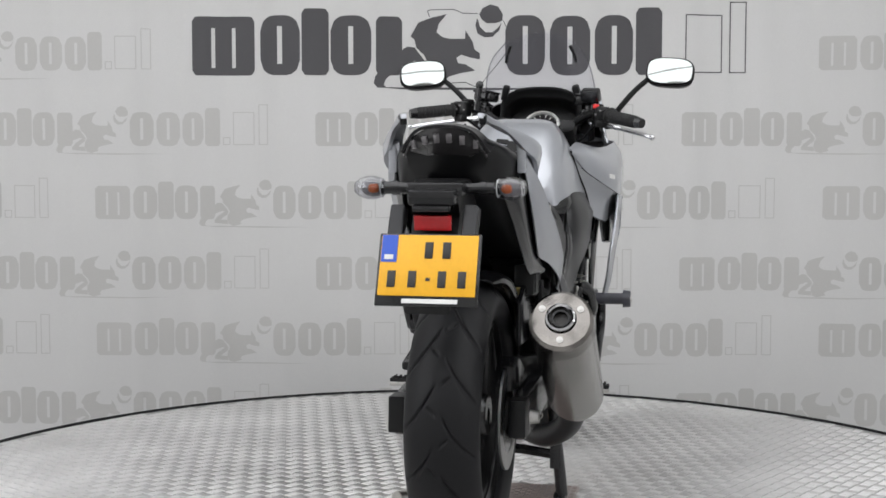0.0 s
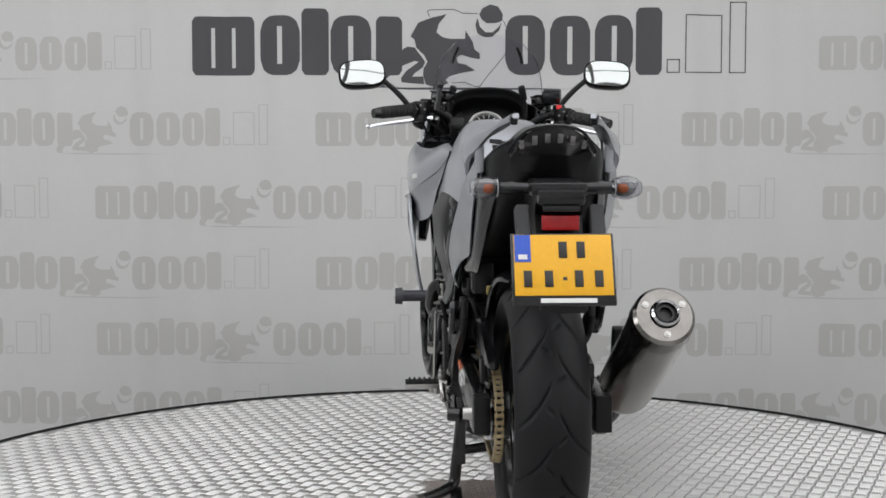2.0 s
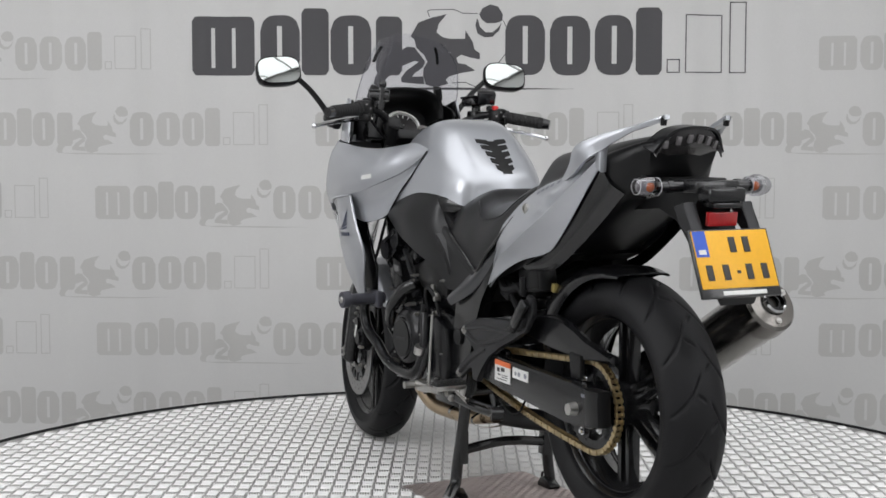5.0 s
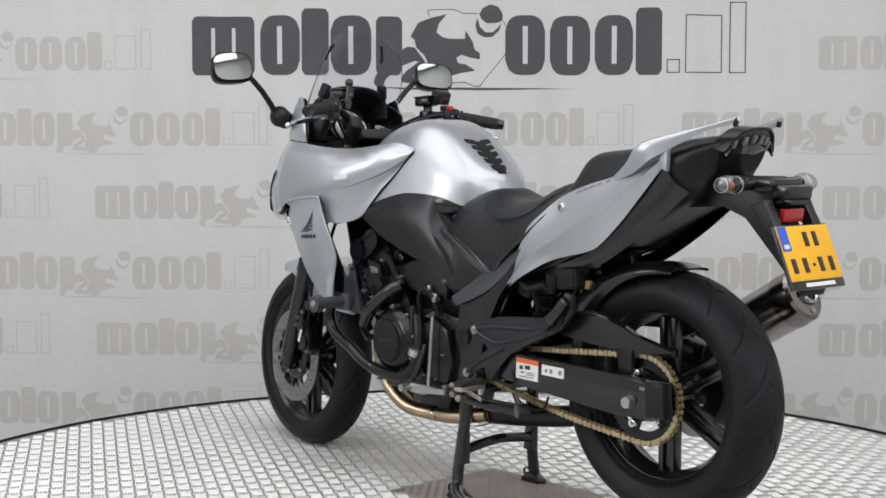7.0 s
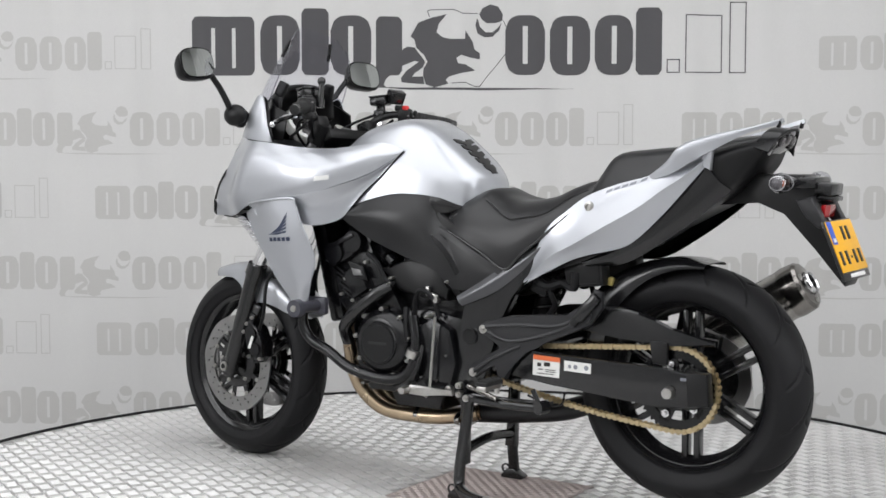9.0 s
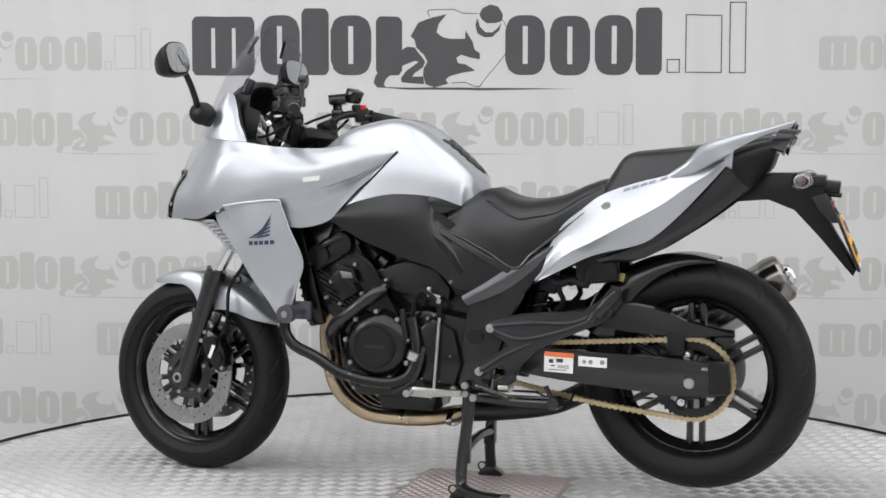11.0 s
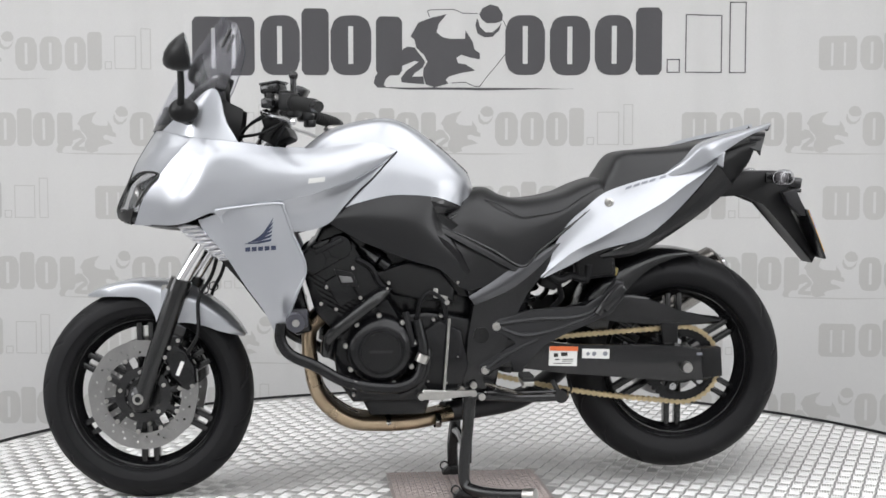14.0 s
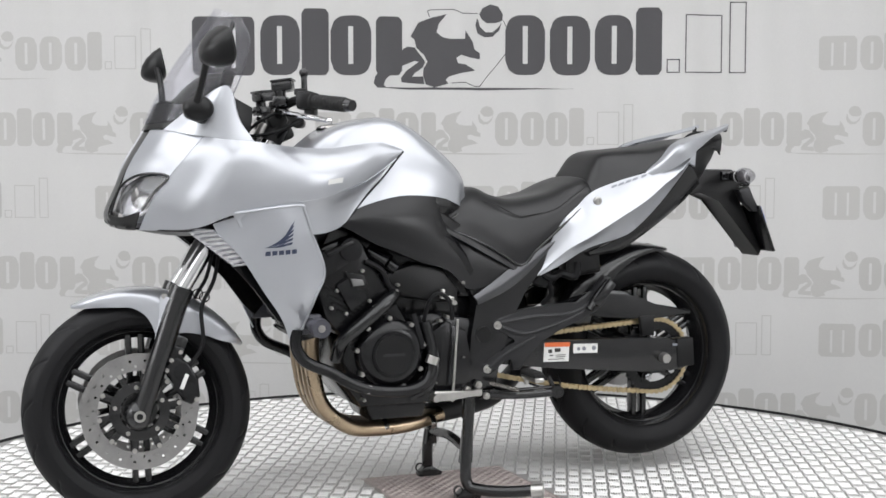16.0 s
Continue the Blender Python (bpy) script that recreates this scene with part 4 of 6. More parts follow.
unit = part("heated_grip_control", steered(box(bmesh.new(), (-.452, .178, 1.122), (0.030, 0.055, 0.040), 0, 28, -12, 0.005)), GLOSSBLACK, bike, "small black control box with a display")
part("display", steered(box(bmesh.new(), (-.4425, .1765, 1.127), (0.014, 0.040, 0.020), 0, 28, -12, 0.001)), material("teal_display", (0.05, 0.16, 0.17), 0.2, 0, 0.1, 90), unit, "teal display")
for k, pts in enumerate(([(-.50, -.16, 1.06), (-.57, -.13, 1.02), (-.60, -.06, .97), (-.56, 0, .92)], [(-.50, .16, 1.06), (-.57, .13, 1.03), (-.61, .07, .98), (-.58, .02, .90)],
                         [(-.46, -.20, 1.045), (-.51, -.13, .99), (-.52, -.08, .95), (-.50, -.05, .88)], [(-.46, .20, 1.045), (-.50, .14, .985), (-.51, .09, .95), (-.50, .05, .88)],
                         [(-.47, -.21, 1.03), (-.53, -.19, 1.0), (-.58, -.15, .99), (-.62, -.09, .99)])):
    part("cable", tube(bmesh.new(), pts, 0.0042, 8, 6), RUBBER, bike, "black control cable")

# ---- front fork, brake, mudguard ----
for s in (-1, 1):
    bm = cyl(bmesh.new(), (-.745, .10 * s, .60), (-.50, .10 * s, 1.00), 0.0205, n=20)
    part("fork_tube", steered(bm), CHROME, bike, "chrome fork tube")
    bm = bmesh.new()
    cyl(bm, (-.862, .10 * s, .262), (-.758, .10 * s, .57), 0.0245, 0.0275, n=20)
    cyl(bm, (-.758, .10 * s, .57), (-.745, .10 * s, .603), 0.031, 0.030, n=20)
    ball(bm, (-.862, .10 * s, .283), 0.033, 1, 0.8, 1.15)
    box(bm, (-.772, .092 * s, .44), (0.05, 0.02, 0.09), 0, 22, 0, 0.006)
    leg = part("fork_leg", steered(bm), GLOSSBLACK, bike, "black fork leg")
    bm = cyl(bmesh.new(), (-.860, .095 * s, .284), (-.860, .129 * s, .284), 0.0145, n=18)
    part("axle_end", steered(bm), BOLT, leg, "bright axle end")
    bm = cyl(bmesh.new(), (-.860, .127 * s, .284), (-.860, .1305 * s, .284), 0.008, n=12)
    part("axle_socket", steered(bm), DARK, leg)
    # disc: a drilled ring
    bm = bmesh.new()
    ra, n = [0.104, 0.112, 0.118, 0.126, 0.132, 0.140, 0.148], 132
    ringv = [[[bm.verts.new((FW[0] + (r + (0.002 * math.sin(9 * 2 * math.pi * j / n) if r == 0.148 else 0)) * math.cos(2 * math.pi * j / n), s * (0.070 + dy),
                             FW[2] + r * math.sin(2 * math.pi * j / n))) for j in range(n)] for r in ra] for dy in (0.0, 0.005)]
    hole = {(k, j) for k in (1, 3, 5) for j in range(n) if (j + 2 * k) % 6 == 0 and k < 6 and not (k == 5)}

    def solid(k, j):
        return (k, j % n) not in hole

    for k in range(len(ra) - 1):
        for j in range(n):
            j2 = (j + 1) % n
            if solid(k, j):
                for h in (0, 1):
                    bm.faces.new((ringv[h][k][j], ringv[h][k][j2], ringv[h][k + 1][j2], ringv[h][k + 1][j]))
            else:
                for (p, q) in (((k, j), (k, j2)), ((k, j2), (k + 1, j2)), ((k + 1, j2), (k + 1, j)), ((k + 1, j), (k, j))):
                    bm.faces.new((ringv[0][p[0]][p[1]], ringv[0][q[0]][q[1]], ringv[1][q[0]][q[1]], ringv[1][p[0]][p[1]]))
    for k in (0, len(ra) - 1):
        for j in range(n):
            j2 = (j + 1) % n
            bm.faces.new((ringv[0][k][j], ringv[0][k][j2], ringv[1][k][j2], ringv[1][k][j]))
    disc = part("brake_disc", steered(bm), DISC, bike, "drilled steel front brake disc", 20)
    bm = bmesh.new()
    lathe(bm, (FW[0], 0.068 * s, FW[2]), [(0.05, 0.0), (0.075, 0.0), (0.075, 0.006 * s), (0.05, 0.010 * s)], 40)
    part("disc_carrier", steered(bm), GLOSSBLACK, disc, "black disc carrier")
    for k in range(10):
        a = radians(36 * k + 10)
        bm = box(bmesh.new(), (FW[0] + 0.088 * math.cos(a), 0.071 * s, FW[2] + 0.088 * math.sin(a)), (0.04, 0.006, 0.016), ry=-math.degrees(a), bevel=0.002)
        part("carrier_arm", steered(bm), GLOSSBLACK, disc)
    studs("disc_rivet", [(FW[0] + 0.101 * math.cos(radians(36 * k + 10)), FW[2] + 0.101 * math.sin(radians(36 * k + 10))) for k in range(10)], 0.066 * s, 0.080 * s, 0.0065, BOLT, disc, "", 10, STEER)
    studs("carrier_bolt", [(FW[0] + 0.062 * math.cos(radians(72 * k + 25)), FW[2] + 0.062 * math.sin(radians(72 * k + 25))) for k in range(5)], 0.07 * s, 0.085 * s, 0.006, BOLT, disc, "", 6, STEER)
    bm = bmesh.new()
    prism(bm, [(-.792, .405), (-.765, .43), (-.735, .41), (-.712, .37), (-.708, .325), (-.73, .305), (-.752, .315), (-.765, .35), (-.79, .38)], 0.058 * s, 0.112 * s, 0.008)
    for q in ((-.752, .39), (-.735, .345)):
        cyl(bm, (q[0], 0.10 * s, q[1]), (q[0], 0.119 * s, q[1]), 0.020, n=18)
    box(bm, (-.765, .095 * s, .43), (0.03, 0.03, 0.05), 0, 20, 0, 0.006)
    cal = part("brake_caliper", steered(bm), ENGINE, bike, "black front brake caliper")
    bm = box(bmesh.new(), (-.748, .1205 * s, .366), (0.010, 0.002, 0.040), 0, 22, 0)
    part("caliper_mark", steered(bm), WHITE, cal, "white maker mark")
    studs("caliper_bolt", [(-.778, .42), (-.718, .318), (-.79, .395), (-.755, .44)], 0.10 * s, 0.118 * s, 0.006, BOLT, cal, "", 6, STEER)
    part("brake_hose", steered(tube(bmesh.new(), [(-.735, .10 * s, .40), (-.70, .115 * s, .46), (-.70, .105 * s, .55), (-.665, .085 * s, .62), (-.64, .07 * s, .72), (-.58, .05 * s, .85)], 0.0052, 8, 5)),
         RUBBER, bike, "black brake hose")
rows = []
GUARD = [(121, .012, .004), (116, .040, .018), (109, .064, .030), (100, .074, .042), (93, .078, .048), (86, .080, .066), (81, .083, .09), (77, .087, .113), (71, .088, .113), (66, .084, .10),
         (60, .080, .085), (54, .079, .073), (47, .076, .058), (40, .070, .043), (34, .050, .020), (30.5, .020, .005)]
for a, w, d in GUARD:
    a, r = radians(a), 0.3115
    rows.append([(FW[0] + (r - f * d) * math.cos(a), y * w, FW[2] + (r - f * d) * math.sin(a)) for y, f in ((-1, 1), (-0.99, 0.55), (-0.90, 0.2), (-0.5, 0.03), (0, 0), (0.5, 0.03), (0.90, 0.2), (0.99, 0.55), (1, 1))])
guard = part("front_mudguard", steered(loft(bmesh.new(), rows, 3, 4, -0.003)), SILVER, bike, "silver painted front mudguard")
for s in (-1, 1):
    bm = loft(bmesh.new(), [flip(r, s) for r in [[(-.802, .094, .585), (-.778, .116, .580)], [(-.806, .094, .53), (-.786, .116, .525)], [(-.818, .094, .475), (-.802, .114, .470)]]], 4, 2, 0.004)
    part("mudguard_leg", steered(bm), SILVER, guard)
    part("mudguard_bolt", steered(cyl(bmesh.new(), (-.792, .080 * s, .582), (-.792, .104 * s, .582), 0.0075, n=10)), BOLT, guard)
    part("hose_guide", steered(lathe(bmesh.new(), (-.690, .080 * s, .575), [(0.011, -.003), (0.014, -.003), (0.014, .003), (0.011, .003)], 16)), ENGINE, guard, "black wire hose guide")

# ---- engine and frame ----
bm = bmesh.new()
prism(bm, [(-.44, .655), (-.405, .705), (-.32, .735), (-.285, .70), (-.225, .56), (-.16, .50), (-.20, .44), (-.33, .44), (-.40, .52)], -0.155, 0.155, 0.012)
head = part("cylinder_head", bm, ENGINE, bike, "black enamelled cylinder block and head")
for s in (-1, 1):
    bm = bmesh.new()
    for q in ((-.402, .662), (-.335, .697)):
        cyl(bm, (q[0], 0.15 * s, q[1]), (q[0], 0.180 * s, q[1]), 0.034, 0.030, n=24)
    prism(bm, [(-.43, .645), (-.40, .69), (-.33, .725), (-.305, .69), (-.345, .655), (-.41, .62)], 0.15 * s, 0.172 * s, 0.006)
    part("cam_cover", bm, ENGINE, head)
    bm = prism(bmesh.new(), [(-.375, .605), (-.325, .635), (-.285, .565), (-.335, .535)], 0.15 * s, 0.176 * s, 0.006)
    part("chain_cover", bm, ENGINE, head)
    for k in range(6):
        f = k / 5
        part("cooling_fin", box(bmesh.new(), (-.395 + .12 * f * 0.5 + .03, .158 * s, .60 - .10 * f), (0.15, 0.012, 0.006), 0, 30, 0), ENGINE, head)
    studs("head_bolt", [(-.43, .64), (-.37, .59), (-.30, .64), (-.345, .53), (-.28, .56), (-.385, .545)], 0.15 * s, 0.173 * s, 0.0048, BOLT, head)
bm = bmesh.new()
prism(bm, [(-.36, .46), (-.30, .50), (-.10, .52), (.02, .50), (.04, .40), (.0, .31), (-.10, .275), (-.30, .275), (-.34, .33)], -0.150, 0.150, 0.015)
prism(bm, [(-.28, .285), (-.08, .285), (-.10, .225), (-.25, .225)], -0.09, 0.09, 0.015)
prism(bm, [(-.22, .50), (.03, .50), (.03, .60), (-.06, .64), (-.25, .64)], -0.115, 0.115, 0.01)
prism(bm, [(-.42, .66), (-.10, .60), (-.08, .74), (-.36, .79)], -0.13, 0.13, 0.01)
case = part("crankcase", bm, ENGINE, bike, "black crankcase")
for s, r in ((-1, 0.088), (1, 0.098)):
    bm = bmesh.new()
    lathe(bm, (-.228, 0, .42), [(0.0005, 0.205 * s), (0.058, 0.205 * s), (0.060, 0.201 * s), (0.070, 0.200 * s), (r, 0.186 * s), (r + 0.004, 0.178 * s), (r + 0.004, 0.14 * s), (0.0005, 0.14 * s)], 48)
    cov = part("round_cover", bm, ENGINE, case, "round black engine cover")
    part("cover_disc", cyl(bmesh.new(), (-.228, .204 * s, .42), (-.228, .2075 * s, .42), 0.052, n=40), DARK, case)
    part("maker_bar", box(bmesh.new(), (-.228, .2085 * s, .42), (0.06, 0.001, 0.007)), GREYPANEL, case)
    studs("cover_bolt", [(-.228 + (r + 0.006) * math.cos(radians(40 * k + 12)), .42 + (r + 0.006) * math.sin(radians(40 * k + 12))) for k in range(9)], 0.16 * s, 0.192 * s, 0.0066, BOLT, case, "zinc cover bolt")
    bm = prism(bmesh.new(), [(-.13, .46), (-.07, .50), (-.01, .47), (.01, .38), (-.01, .31), (-.09, .30), (-.12, .34)], 0.145 * s, 0.178 * s, 0.012)
    part("sprocket_cover", bm, ENGINE, case, "black sprocket cover")
    bm = prism(bmesh.new(), [(-.25, .625), (-.15, .655), (-.07, .64), (-.025, .58), (-.03, .545), (-.10, .55), (-.19, .565)], 0.10 * s, 0.162 * s, 0.012)
    part("throttle_cover", bm, DARK, bike, "black throttle body cover")
    bm = bmesh.new()
    tube(bm, [(-.345, .185 * s, .475), (-.31, .195 * s, .505), (-.245, .19 * s, .555), (-.215, .165 * s, .575)], 0.0185, 12, 4)
    tube(bm, [(-.345, .185 * s, .475), (-.365, .175 * s, .45), (-.37, .15 * s, .41)], 0.0185, 12, 4)
    part("coolant_hose", bm, GLOSSBLACK, bike, "black coolant hose")
    bm = bmesh.new()
    tube(bm, [(-.49, .205 * s, .50), (-.492, .205 * s, .455), (-.465, .205 * s, .415), (-.40, .205 * s, .385), (-.33, .205 * s, .345), (-.25, .20 * s, .325), (-.17, .20 * s, .325),
              (-.125, .195 * s, .355), (-.115, .185 * s, .42), (-.13, .175 * s, .50)], 0.0155, 12, 4)
    part("engine_guard_tube", bm, ENGINE, bike, "black lower frame tube")
    for q in ((-.30, .335), (-.118, .40)):
        part("hose_clip", cyl(bmesh.new(), (q[0] - .004, .198 * s, q[1] - .01), (q[0] + .004, .198 * s, q[1] + .01), 0.0175, n=14), BOLT, bike, "bright hose clip")
    bm = bmesh.new()
    tube(bm, [(-.13, .165 * s, .50), (-.12, .18 * s, .55), (-.095, .185 * s, .575), (-.06, .18 * s, .55), (-.05, .17 * s, .50)], 0.006, 8, 4)
    tube(bm, [(-.16, .165 * s, .52), (-.15, .18 * s, .47), (-.14, .185 * s, .43)], 0.009, 8, 4)
    part("vacuum_hose", bm, RUBBER, bike)
    studs("engine_bolt", [(-.085, .50), (-.065, .51), (-.02, .60), (-.21, .585), (-.205, .60), (-.10, .335), (-.05, .33), (-.14, .31), (-.30, .30), (-.02, .40), (-.12, .47)],
          .15 * s, .186 * s, 0.0046, BOLT, case)
    bm = bmesh.new()
    box(bm, (-.062, .176 * s, .560), (0.030, 0.010, 0.012), 0, 14, 0, 0.003)
    box(bm, (-.080, .176 * s, .572), (0.012, 0.012, 0.026), 0, 0, 0, 0.003)
    cyl(bm, (-.050, .170 * s, .548), (-.050, .188 * s, .548), 0.007, n=10)
    part("throttle_linkage", bm, BOLT, bike, "bright throttle linkage")
    bm = bmesh.new()
    cyl(bm, (-.265, .12 * s, .685), (-.225, .15 * s, .655), 0.026, n=16)
    cyl(bm, (-.225, .15 * s, .655), (-.205, .155 * s, .64), 0.018, n=16)
    part("ignition_coil", bm, ENGINE, bike)
    bm = tube(bmesh.new(), [(-.29, .165 * s, .665), (-.25, .175 * s, .64), (-.23, .17 * s, .60), (-.20, .165 * s, .58)], 0.007, 8, 4)
    part("plug_lead", bm, RUBBER, bike)
    bm = tube(bmesh.new(), [(-.10, .175 * s, .42), (-.105, .19 * s, .37), (-.13, .195 * s, .325), (-.18, .19 * s, .30)], 0.010, 10, 4)
    part("oil_hose", bm, GLOSSBLACK, bike)
    # crash bobbin
    bm = bmesh.new()
    cyl(bm, (-.452, .16 * s, .511), (-.452, .275 * s, .511), 0.017, n=18)
    cyl(bm, (-.452, .275 * s, .511), (-.452, .297 * s, .511), 0.026, 0.024, n=20)
    box(bm, (-.465, .185 * s, .51), (0.09, 0.02, 0.05), 0, 0, 0, 0.006)
    bob = part("crash_bobbin", bm, BOBBIN, bike, "dark grey plastic crash bobbin")
    part("bobbin_bolt", cyl(bmesh.new(), (-.452, .294 * s, .511), (-.452, .3005 * s, .511), 0.011, 0.009, n=12), BOLT, bob)
    # frame plates and pivot
    bm = prism(bmesh.new(), [(.02, .565), (.16, .655), (.275, .735), (.225, .615), (.165, .575), (.125, .50), (.10, .42), (.085, .30), (-.02, .29), (-.005, .38), (.02, .45)], 0.125 * s, 0.160 * s, 0.010)
    part("pivot_plate", bm, GLOSSBLACK, bike, "satin black frame pivot plate")
    part("pivot_cap", cyl(bmesh.new(), (.045, .155 * s, .455), (.045, .166 * s, .455), 0.021, n=24), DARK, bike)
    bm = loft(bmesh.new(), [flip(r, s) for r in [[(.010, .176, .562), (.018, .181, .551), (.026, .174, .538)], [(.070, .170, .598), (.082, .177, .583), (.093, .170, .564)], [(.125, .164, .634), (.136, .172, .614), (.146, .164, .592)],
                                                 [(.20, .160, .676), (.205, .166, .660), (.209, .160, .643)], [(.262, .158, .712), (.262, .163, .704), (.262, .158, .694)]]], 5, 4, 0.006)
    part("frame_strip", bm, SHEENBLACK, bike, "black frame trim strip, its sheen put into a lighter metallic colour")
    # peg bracket: three arms
    bm = prism(bmesh.new(), [(.072, .486), (.093, .499), (.169, .519), (.259, .527), (.335, .523), (.383, .555), (.413, .603), (.437, .596), (.439, .555), (.403, .509), (.35, .486), (.275, .455), (.214, .429),
                             (.177, .393), (.158, .350), (.128, .352), (.135, .395), (.108, .378), (.066, .343), (.040, .351), (.041, .373), (.093, .405), (.148, .428), (.138, .443), (.1, .459), (.075, .466)], 0.146 * s, 0.164 * s, 0.006)
    brk = part("footrest_bracket", bm, GREYPANEL, bike, "grey cast footrest bracket")
    for pts in ([(.095, .485), (.20, .497), (.30, .500), (.36, .522), (.405, .575)], [(.10, .472), (.165, .452), (.25, .468), (.34, .500), (.39, .535)], [(.058, .362), (.11, .398), (.165, .425), (.20, .440)]):
        part("bracket_rib", tube(bmesh.new(), [(x, .162 * s, z) for x, z in pts], 0.0075, 8, 4, 0.005), GREYPANEL, brk)
    lug = lathe(bmesh.new(), (.392, .150 * s, .535), [(0.010, 0), (0.020, 0), (0.020, .024 * s), (0.010, .024 * s)], 20)
    part("bracket_eye", lug, GREYPANEL, brk)
    studs("bracket_bolt", [(.087, .478), (.056, .360)], .15 * s, .172 * s, 0.0115, BOLT, brk, "socket-head bracket bolt", 16)
    bm = bmesh.new()
    tube(bm, [(.425, .165 * s, .585), (.39, .172 * s, .55), (.36, .176 * s, .51)], 0.011, 10, 3)
    box(bm, (.405, .178 * s, .555), (0.085, 0.020, 0.028), 0, -48, 0, 0.007)
    part("pillion_footrest", bm, GLOSSBLACK, brk, "folded black pillion footrest")
    top = [(.200, .347), (.200, .356)]
    for k in range(6):
        top += [(.207 + .013 * k, .356), (.208 + .013 * k, .3615), (.212 + .013 * k, .3615), (.213 + .013 * k, .356)]
    bm = prism(bmesh.new(), top + [(.286, .356), (.286, .347)], -.015, .015)
    bmesh.ops.transform(bm, matrix=Matrix(((0, 1, 0, .155), (s, 0, 0, 0), (0, 0, 1, 0), (0, 0, 0, 1))), verts=bm.verts[:])
    part("footrest", bm, GRIP, brk, "rubber-topped rider footrest")
    bm = box(bmesh.new(), (.155, .243 * s, .341), (0.030, 0.088, 0.014), 0, 0, 0, 0.005)
    cyl(bm, (.155, .205 * s, .335), (.155, .205 * s, .318), 0.009, 0.006)
    part("peg_casting", bm, BOLT, brk, "bright cast footrest base")
    # rear subframe pieces and dark inner body
    bm = prism(bmesh.new(), [(-.06, .79), (.0, .73), (.12, .67), (.20, .67), (.38, .77), (.47, .70), (.36, .665), (.22, .63), (.10, .55), (-.02, .56), (-.12, .66), (-.36, .76), (-.34, .83)], 0.02 * s, 0.145 * s, 0.01)
    part("inner_body", bm, DARK, bike, "black inner frame and airbox")
bm = bmesh.new()
tube(bm, [(-.045, -.196, .505), (-.052, -.198, .41), (-.06, -.20, .308)], 0.0042, 8, 2)
part("shift_rod", bm, BOLT, bike, "thin bright gearshift rod")
bm = bmesh.new()
prism(bm, [(-.13, .305), (-.115, .318), (-.02, .312), (.02, .315), (.02, .298), (-.06, .295), (-.065, .285), (-.075, .293), (-.12, .290)], -0.214, -0.202, 0.003)
cyl(bm, (-.123, -.21, .304), (-.123, -.245, .304), 0.010, n=14)
part("shift_lever", bm, BOLT, bike, "bright alloy gearshift lever")
bm = bmesh.new()
tube(bm, [(-.02, .20, .335), (-.10, .205, .31), (-.14, .22, .31)], 0.008, 8, 3)
part("brake_pedal", bm, BOLT, bike, "bright rear brake pedal")
bm = bmesh.new()
box(bm, (-.470, 0, .62), (0.05, 0.25, 0.33), 0, -14, 0, 0.01)
rad = part("radiator", bm, ENGINE, bike, "black radiator behind the front wheel")
for k in range(1, 13):
    part("radiator_slat", box(bmesh.new(), (-.498 - (k - 7) * 0.0057, 0, .61 + (k - 7) * 0.023), (0.006, 0.22, 0.008), 0, -14, 0), ENGINE, rad)
# added black sheets: the shadow inside the fairing edge, hiding the radiator slats
for s in (-1, 1):
    lo, hi = sorted((0.168 * s, 0.178 * s))
    part("shade_panel", prism(bmesh.new(), [(-.755, .762), (-.70, .775), (-.56, .74), (-.47, .60), (-.475, .53), (-.505, .495), (-.535, .525), (-.590, .600), (-.665, .690)], lo, hi, 0.003),
         ENGINE, bike, "black sheet added inside the fairing for its shadow")
part("nose_underside", loft(bmesh.new(), [section(-.90, [(0, .765), (.06, .765), (.12, .765)]), section(-.78, [(0, .74), (.10, .745), (.18, .757)]), section(-.64, [(0, .74), (.12, .745), (.21, .76)]),
                                          section(-.50, [(0, .76), (.12, .76), (.22, .78)])], 4, 4, 0.004), DARK, bike, "black inner panel under the nose")
bm = bmesh.new()
for s in (-1, 1):
    tube(bm, [(-.53, .03 * s, .90), (-.42, .10 * s, .86), (-.25, .145 * s, .79), (-.05, .15 * s, .70), (.04, .14 * s, .55)], 0.024, 10, 4)
cyl(bm, (-.56, 0, .82), (-.50, 0, .96), 0.036, n=20)
part("main_frame", bm, ENGINE, bike, "black tubular main frame")
for s in (-1, 1):
    bm = bmesh.new()
    tube(bm, [(.22, .13 * s, .63), (.26, .135 * s, .60), (.30, .12 * s, .61), (.34, .13 * s, .60), (.345, .13 * s, .64)], 0.012, 8, 3)
    box(bm, (.24, .11 * s, .60), (0.05, 0.04, 0.05), 0, 20, 0, 0.008)
    tube(bm, [(.28, .12 * s, .62), (.265, .12 * s, .585), (.275, .11 * s, .55), (.25, .10 * s, .52)], 0.008, 8, 3)
    part("rear_loom", bm, RUBBER, bike, "black hoses and loom under the seat")
shock = part("shock_absorber", cyl(bmesh.new(), (.13, .0, .33), (.20, 0, .62), 0.024, n=18), GREYPANEL, bike, "rear shock absorber")
part("coil_spring", tube(bmesh.new(), [(.135 + .06 * k / 64 + .038 * math.cos(k * 0.785), .038 * math.sin(k * 0.785), .35 + .25 * k / 64) for k in range(65)], 0.0055, 8, 2), ENGINE, shock, "black coil spring")
for k in range(4):
    y = (-.085, -.04, .005, .05)[k]
    bm = tube(bmesh.new(), [(-.385, y, .50), (-.415, y, .46), (-.412, y, .37), (-.385, y * .95, .275), (-.31, y * .85, .212), (-.22, y * .6, .196), (-.12, y * .45, .198), (-.02, y * .4 + .02, .215)], 0.0205, 14, 5)
    part("exhaust_header", bm, HEADER, bike, "heat-tinted steel exhaust header")
